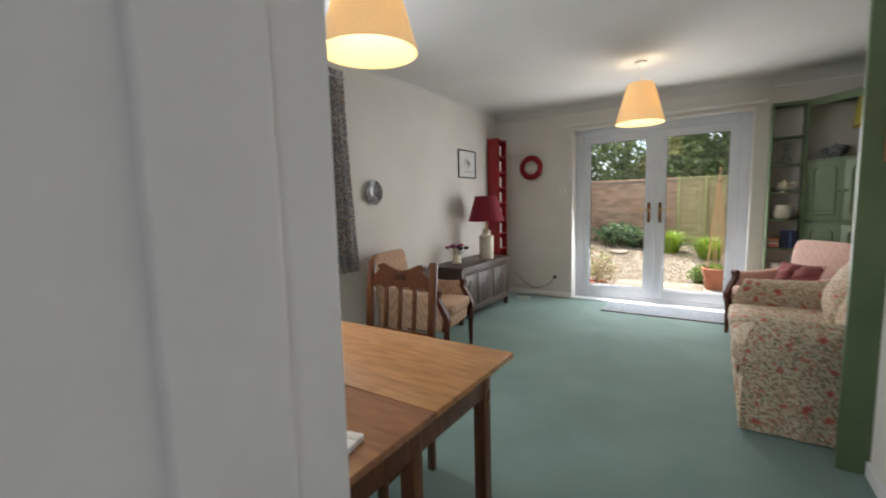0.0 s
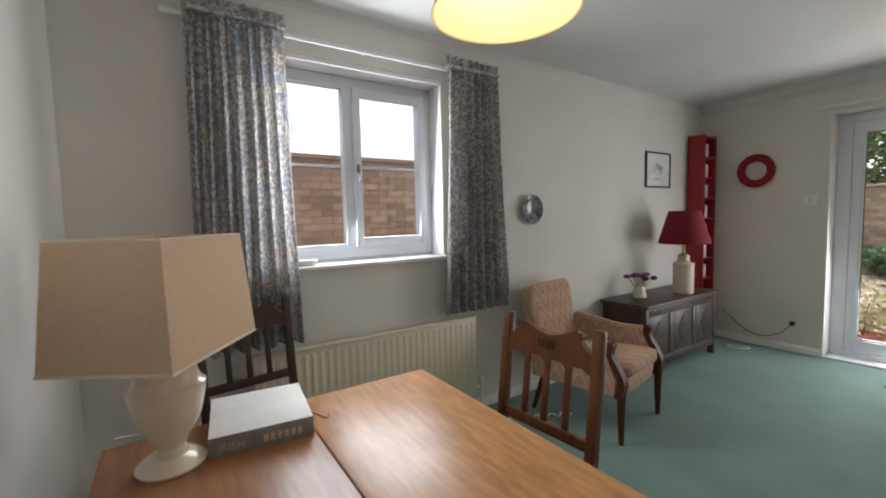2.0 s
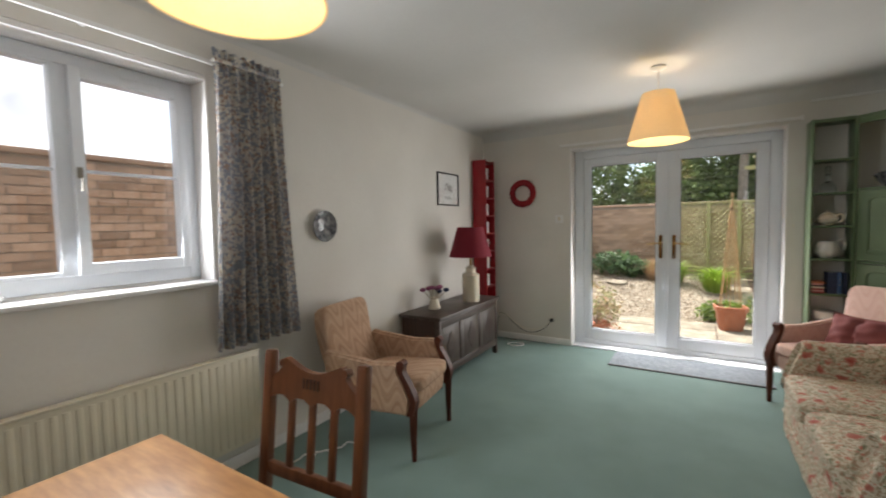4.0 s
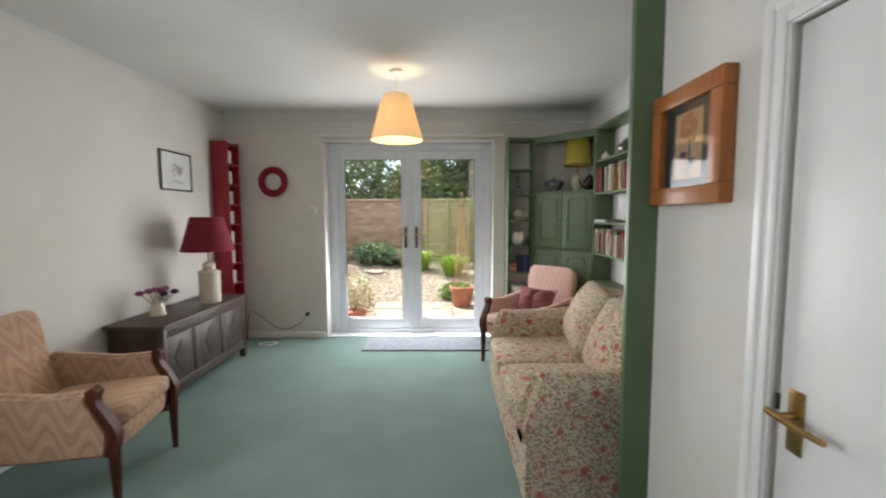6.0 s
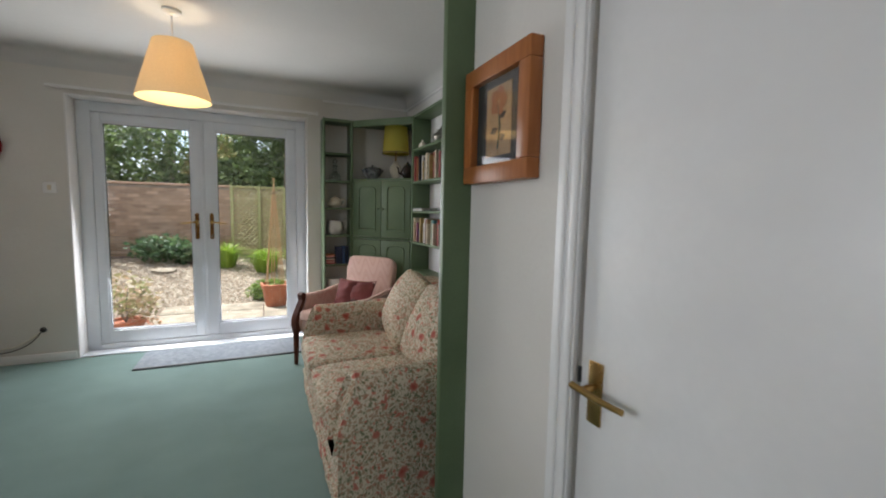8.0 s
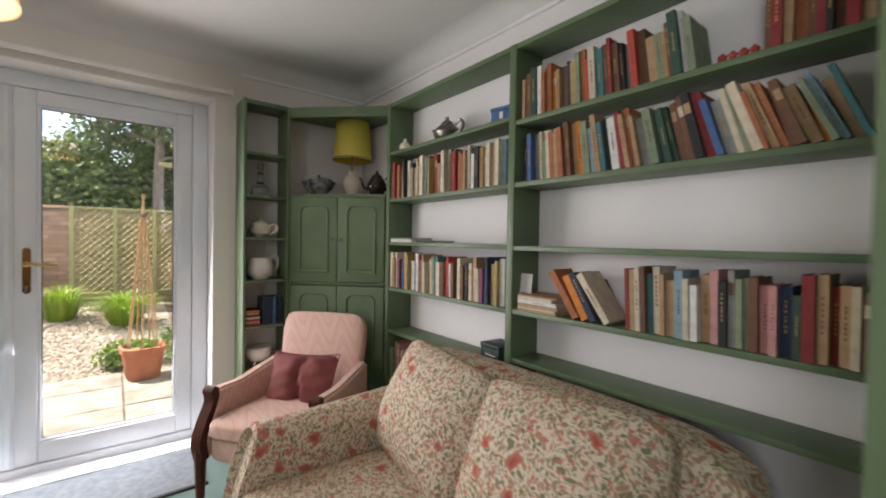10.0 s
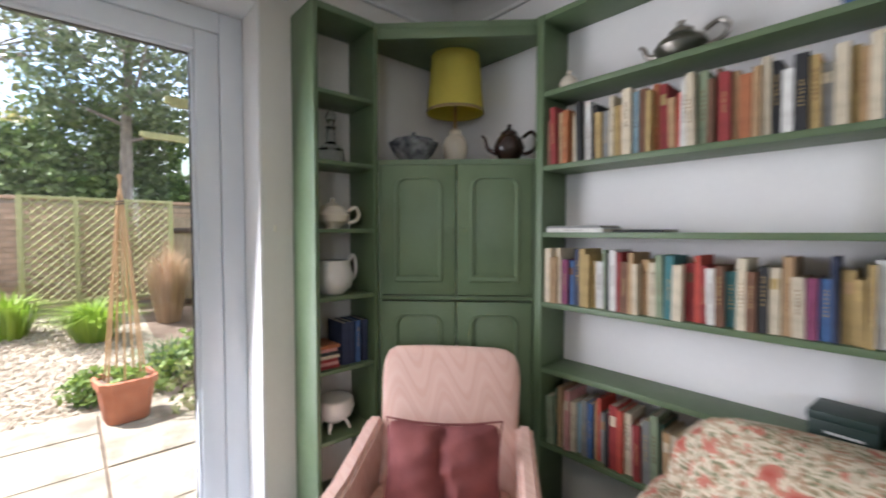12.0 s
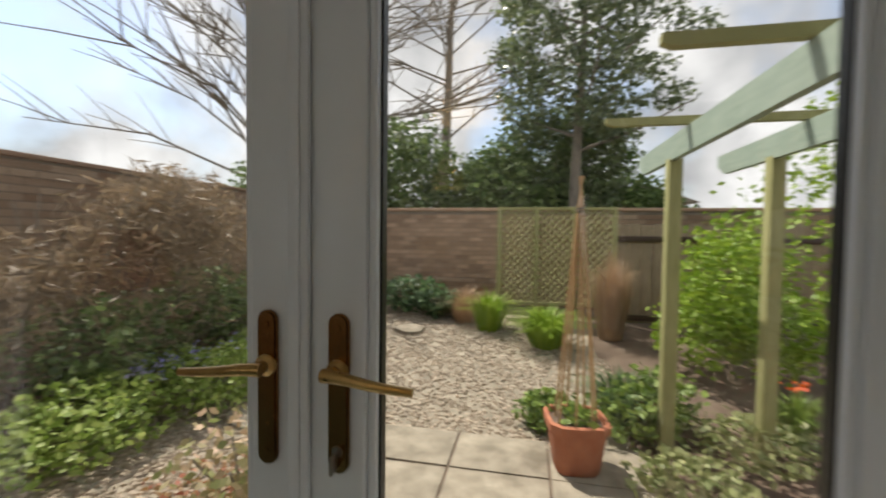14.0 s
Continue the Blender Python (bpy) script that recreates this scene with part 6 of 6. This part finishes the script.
# pergola
perg = thing("pergola", "pale green timber pergola with beams and rafters", "pergola", (1.5, 9.0, G), 0, world_space=True)
for x in (1.16, 1.78):
    for y in (9.56, 7.5):
        part("post", bx(x - 0.045, x + 0.045, y - 0.045, y + 0.045, G - 0.03, 1.88, 0.006), FENCE_WOOD, perg)
    part("beam", moved(prism([(7.14, 1.86), (10.22, 1.86), (10.34, 1.93), (10.34, 2.02), (7.14, 2.02)], 0.045, "x"), pose(x - 0.02, 0, 0)), BEAM_WOOD, perg)
for y in (9.19, 8.06):
    part("rafter", moved(prism([(0.68, 2.022), (0.64, 2.04), (0.64, 2.072), (2.28, 2.072), (2.28, 2.04), (2.24, 2.022)], 0.045, "y"), pose(0, y, 0)), FENCE_WOOD, perg)


# plants
def bush(name, label, blobs, n, size, mat, trunk=None, flat=0.5, long=1.6):
    root = thing(name, label, "tree" if trunk else "plant", blobs[0][0][:2] + (gz(blobs[0][0][1]) - 0.03 if blobs[0][0][1] < 13 else G - 0.03,), 0, world_space=True)
    if trunk:
        for pts, r0, r1 in trunk:
            part("trunk" if r0 > 0.05 else "branch", tube(pts, r0, 8, r1), BARK, root)
    if blobs[0][0][1] < 13 and not trunk:
        blobs = [((a, b, c + gz(b) - G), r) for (a, b, c), r in blobs]
    v, f = leaves(clumps(n, blobs), size, flat, long)
    x, y, z = blobs[0][0][0], blobs[0][0][1], gz(blobs[0][0][1]) - 0.03 if blobs[0][0][1] < 13 else G - 0.03
    ob = stuff("crown", np.asarray(v) - (x, y, z), f, mat, "", "", root)
    return root


limbs = [([(0.98, 14.5, G), (0.98, 14.5, 1.6), (1.02, 14.5, 3.2), (1.1, 14.6, 5.0), (1.15, 14.6, 7.0)], 0.13, 0.04)]
for k in range(14):
    a, z = k * 2.4, 2.9 + 0.26 * k
    reach = 1.9 - 0.06 * k
    limbs.append(([(1.03, 14.5, z), (1.05 + 0.5 * reach * math.cos(a), 14.5 + 0.35 * reach * math.sin(a), z + 0.35), (1.05 + reach * math.cos(a), 14.5 + 0.7 * reach * math.sin(a), z + 0.85)], 0.035, 0.01))
sprays = []
for k in range(46):
    a, z = k * 2.4, 3.3 + 0.085 * k
    reach = (1.95 - 0.2 * abs(z - 5.0)) * (0.35 + 0.65 * ((k * 0.618) % 1.0))
    sprays.append(((1.1 + reach * math.cos(a), 14.5 + 0.7 * reach * math.sin(a), z), (0.5, 0.42, 0.3)))
bush("holly_tree", "tall holly tree with airy glossy grey-green crown", sprays, 12500, 0.07, HOLLY_LEAF, limbs)
bush("ivy_thicket", "dense dark evergreen thicket round the tree trunk", [((0.5, 15.6, 3.1), (1.25, 0.7, 0.95)), ((1.5, 15.6, 2.9), (0.85, 0.6, 1.0)), ((-0.6, 15.7, 2.5), (0.95, 0.6, 0.75)), ((1.1, 15.5, 2.0), (1.1, 0.5, 0.7)), ((-0.1, 15.6, 1.9), (1.2, 0.5, 0.6))], 22000, 0.07, HEDGE_LEAF)
bush("evergreen_hedge", "dense dark evergreen hedge behind the garden wall", [((-2.5, 15.0, 2.3), (1.3, 0.8, 1.5)), ((-0.6, 15.2, 1.7), (1.3, 0.8, 1.1)), ((-4.2, 15.4, 2.0), (1.6, 0.9, 1.3)), ((0.7, 15.4, 1.6), (1.3, 0.8, 1.2)), ((-6.2, 15.6, 1.6), (1.5, 1.0, 1.4)), ((2.2, 15.0, 1.3), (1.0, 0.6, 1.2))], 34000, 0.085, HEDGE_LEAF)
bush("side_shrub", "leafy light green shrub growing behind the pergola", [((2.0, 10.7, 0.75), (0.45, 0.4, 0.6)), ((1.95, 11.0, 0.25), (0.5, 0.5, 0.4)), ((3.0, 11.2, 1.2), (0.9, 0.8, 1.0)), ((2.4, 11.6, 0.7), (0.6, 0.5, 0.7)), ((3.3, 10.6, 2.2), (0.8, 0.8, 0.7)), ((2.5, 10.8, 0.3), (0.5, 0.5, 0.4))], 6500, 0.05, LIME_LEAF)
stems = []
for k in range(34):
    a, y0 = k * 2.4, 8.6 + 0.105 * k
    stems.append(([(-3.5, y0, G), (-3.45 + 0.2 * math.cos(a), y0 + 0.2 * math.sin(a), 0.7), (-3.35 + 0.5 * math.cos(a), y0 + 0.5 * math.sin(a), 1.35 + 0.45 * ((k * 0.618) % 1.0))], 0.016, 0.005))
bush("grey_shrub", "tangled brown twiggy shrub by the garden wall", [((-3.4, 9.6, 0.85), (0.7, 0.8, 0.95)), ((-3.5, 11.0, 0.9), (0.7, 0.8, 0.85)), ((-3.6, 8.7, 0.65), (0.5, 0.7, 0.7)), ((-3.3, 12.0, 0.7), (0.6, 0.6, 0.7)), ((-3.3, 9.9, 1.5), (0.5, 0.6, 0.5))], 17000, 0.016, GREY_LEAF, stems, 0.9, 8.0)
bush("low_evergreen", "dark green leafy shrub at the foot of the wall", [((-3.3, 9.2, 0.35), (0.55, 0.7, 0.45)), ((-3.4, 10.5, 0.4), (0.5, 0.7, 0.45))], 5000, 0.045, HEDGE_LEAF)
bush("border_plants", "low green border plants along the gravel", [((-2.6, 9.6, 0.02), (0.5, 0.6, 0.28)), ((-2.75, 8.6, 0.02), (0.45, 0.6, 0.3)), ((-2.6, 10.6, 0.02), (0.5, 0.6, 0.25)), ((-2.9, 11.6, 0.05), (0.5, 0.5, 0.25))], 6800, 0.04, leaf_stuff("bright_border_leaves", (0.2, 0.31, 0.05), (0.46, 0.56, 0.18)))
bush("fern_clump", "low spreading green fern clump by the back wall", [((-1.55, 12.5, 0.1), (0.55, 0.35, 0.28)), ((-1.1, 12.4, 0.02), (0.35, 0.3, 0.2))], 1300, 0.07, leaf_stuff("fern_green", (0.05, 0.1, 0.04), (0.16, 0.26, 0.12)))
bush("herb_clump", "green leafy clump growing behind the planter", [((0.95, 9.75, -0.02), (0.35, 0.3, 0.22)), ((0.35, 9.75, -0.05), (0.25, 0.2, 0.16)), ((1.2, 9.9, 0.05), (0.3, 0.3, 0.25))], 1700, 0.045, FRESH_LEAF)
bush("ground_cover", "pale green ground cover beside the paving", [((1.15, 9.05, -0.12), (0.35, 0.3, 0.14)), ((1.45, 8.5, -0.12), (0.35, 0.4, 0.14)), ((1.75, 9.6, -0.08), (0.5, 0.4, 0.16))], 1900, 0.04, leaf_stuff("pale_ground_cover", (0.16, 0.2, 0.07), (0.38, 0.4, 0.18)))
for name, label, centre, n, tall, spread, width, mat in (
        ("grass_clump", "bright lime green iris clump in the gravel", (-0.33, 11.95, G - 0.02), 260, 0.6, 0.42, 0.022, LIME_LEAF),
        ("grass_clump", "dry russet grass clump beside the iris", (-0.7, 12.25, G - 0.02), 420, 0.6, 0.45, 0.007, DRY_LEAF),
        ("dry_stems", "upright bundle of dry brown stems by the fence", (1.2, 11.9, G - 0.02), 900, 1.2, 0.4, 0.007, DRY_LEAF),
        ("leafy_clump", "green strappy leaves beside the trellis", (0.4, 11.5, G - 0.02), 420, 0.55, 0.5, 0.02, LIME_LEAF),
        ("strap_clump", "dark green strappy clump behind the planter", (0.95, 9.95, G - 0.02), 320, 0.48, 0.4, 0.016, leaf_stuff("strap_green", (0.04, 0.09, 0.03), (0.13, 0.22, 0.08))),
        ("tulip_clump", "tulip leaves behind the pergola", (2.15, 9.9, G - 0.02), 120, 0.45, 0.25, 0.02, FRESH_LEAF)):
    v, f = blades((0, 0, 0), n, tall, spread, width)
    ob = stuff(name, v, f, mat, label, "plant")
    ob.location = (centre[0], centre[1], gz(centre[1]) - 0.03)
v, f = leaves(clumps(260, [((-2.6, 10.4, 0.22), (0.5, 0.7, 0.1)), ((-2.7, 9.3, 0.24), (0.4, 0.5, 0.1))], 0.1), 0.03)
stuff("bluebells", v, f, BLUE_FLOWER, "small pale blue and white spring flowers", "flowers")
v, f = leaves(clumps(24, [((2.12, 9.85, 0.26), (0.1, 0.1, 0.04))], 0.1), 0.035)
stuff("tulip_heads", v, f, ORANGE_FLOWER, "orange-red tulip flowers", "flowers")
v, f = leaves(clumps(700, [((-1.35, 8.35, -0.13), (0.6, 0.5, 0.07))], 0.1), 0.032)
stuff("creeping_plant", v, f, leaf_stuff("russet_creeper", (0.2, 0.2, 0.06), (0.55, 0.2, 0.14)), "low russet and yellow creeping plant", "plant")


# bare trees behind the wall
def bare_tree(label, base, tall, seed, lean, reach=0.5, limbs=26):
    root = thing("bare_tree", label, "tree", base, 0)
    r = random.Random(seed)
    top = Vector((lean, 0, tall))
    part("trunk", tube([(0, 0, 0), tuple(top * 0.35 + Vector((0.1, 0, 0))), tuple(top * 0.7), tuple(top)], 0.2, 8, 0.03), BARK, root)
    for k in range(limbs):
        f = r.uniform(0.3, 0.97)
        p = top * f
        a = r.uniform(0, 6.28)
        length = tall * reach * (1.15 - f) * r.uniform(0.7, 1.2)
        d = Vector((math.cos(a), 0.6 * math.sin(a), r.uniform(0.1, 0.55)))
        pts = [p, p + d * length * 0.5 + Vector((0, 0, 0.1 * length)), p + d * length + Vector((0, 0, 0.05 * length))]
        limb = part("limb", tube(pts, 0.05 * (1.2 - f), 6, 0.012), BARK, root)
        twigs = []
        for j in range(9):
            g = r.uniform(0.3, 1)
            q = Vector(pts[1]).lerp(Vector(pts[2]), max(0, g * 2 - 1)) if g > 0.5 else Vector(pts[0]).lerp(Vector(pts[1]), g * 2)
            e = (d + Vector((r.uniform(-0.8, 0.8), r.uniform(-0.6, 0.6), r.uniform(-0.3, 0.6)))).normalized() * length * r.uniform(0.2, 0.45)
            twigs.append(tube([q, q + e * 0.5 + Vector((0, 0, 0.03)), q + e], 0.02, 4, 0.007))
        part("twigs", join(*twigs), BARK, limb)


bare_tree("tall bare spring tree with grey branches behind the wall", (-2.6, 18.5, G - 0.03), 11, 3, 0.6)
bare_tree("spreading bare tree overhanging the garden wall", (-6.4, 16.5, G - 0.03), 9, 8, -0.8, 0.85, 46)

# paving slabs
pave = tagged(new("pavement", mesh_of("pavement", bx(-1.65, 1.02, 7.1, 9.5, G - 0.1, G - 0.012, 0), SOIL)), "stone paved terrace outside the garden doors", "paving", "", "structure")
for j, (y0, y1) in enumerate(((7.1, 7.78), (7.78, 8.4), (8.4, 9.01), (9.01, 9.5))):
    for k in range(4):
        x0 = -1.61 + 0.65 * k
        if j == 3 and k == 0:
            continue
        part("slab", moved(bx(x0 + 0.008, x0 + 0.642, y0 + 0.008, y1 - 0.008, -0.05, 0, 0.008), pose(0, 0, G + 0.003 * math.sin(j * 3 + k * 5))), SLAB, pave)
for x, y, r in ((-1.95, 9.35, 0.24), (-1.35, 11.7, 0.2), (-2.1, 10.4, 0.22)):
    single("stepping_stone", moved(prism([(r * (1 + 0.15 * math.sin(3 * a + x)) * math.cos(a), r * 0.8 * math.sin(a)) for a in [0.45 * k for k in range(14)]], 0.04, "z"), pose(x, y, gz(y) + 0.01, 6, 0, 0)), SLAB, "flat pale stepping stone in the gravel", "stone", "stepping stones")


# brick garden walls
def brick_wall(name, label, place, length, height, near):
    """Courses along local x on both faces of a mortar core; bricks whose middle falls in near = (u0, u1) are parts."""
    core = tagged(new(name, mesh_of(name, bx(0, length, -0.095, 0.095, 0, height, 0), MORTAR)), label, "garden wall", "", "structure")
    core.matrix_basis = place
    shared = [mesh_of("brick", bx(-0.1075, 0.1075, -0.103 + d, 0.103 + d, -0.0325, 0.0325, 0), BRICK, False) for d in (0.0, 0.002, -0.002)]
    verts, faces, made = [], [], 0
    z, j = 0.04, 0
    while z < height - 0.03:
        u = 0.11 + (0.1125 if j % 2 else 0)
        while u < length - 0.1:
            if near[0] < u < near[1] and z > near[2] and made < 300:
                ob = new("brick", shared[(j * 7 + made) % 3])
                ob.parent = core
                ob.location = (u, 0, z)
                made += 1
            else:
                i = len(verts)
                p = rg.uniform(0.1, 0.105)
                for sx in (-0.1075, 0.1075):
                    for sy in (-p, p):
                        for sz in (-0.0325, 0.0325):
                            verts.append((u + sx, sy, z + sz))
                faces += [(i, i + 1, i + 3, i + 2), (i + 4, i + 6, i + 7, i + 5), (i, i + 4, i + 5, i + 1), (i + 2, i + 3, i + 7, i + 6), (i + 1, i + 5, i + 7, i + 3), (i, i + 2, i + 6, i + 4)]
            u += 0.225
        z += 0.075
        j += 1
    far = stuff("bricks", verts, faces, FAR_BRICK, "", "", core)
    far["kind"] = "stuff"
    part("coping", bx(-0.02, length + 0.02, -0.13, 0.13, height, height + 0.05, 0.01), BRICK, core)


FAR_BRICK = leaf_stuff("mixed_old_brick", (0.34, 0.22, 0.145), (0.56, 0.42, 0.3), 0.9)
brick_wall("wall_garden_side", "old red brick garden wall beside the house", pose(-4.5, -3.0, G - 0.03, 0, 0, 90), 16.3, 2.2, (5.0, 8.0, 0.9))
brick_wall("wall_garden_back", "old brown brick garden wall at the back", pose(-4.5, 13.3, G - 0.03), 9.6, 1.93, (2.0, 4.6, 0.8))
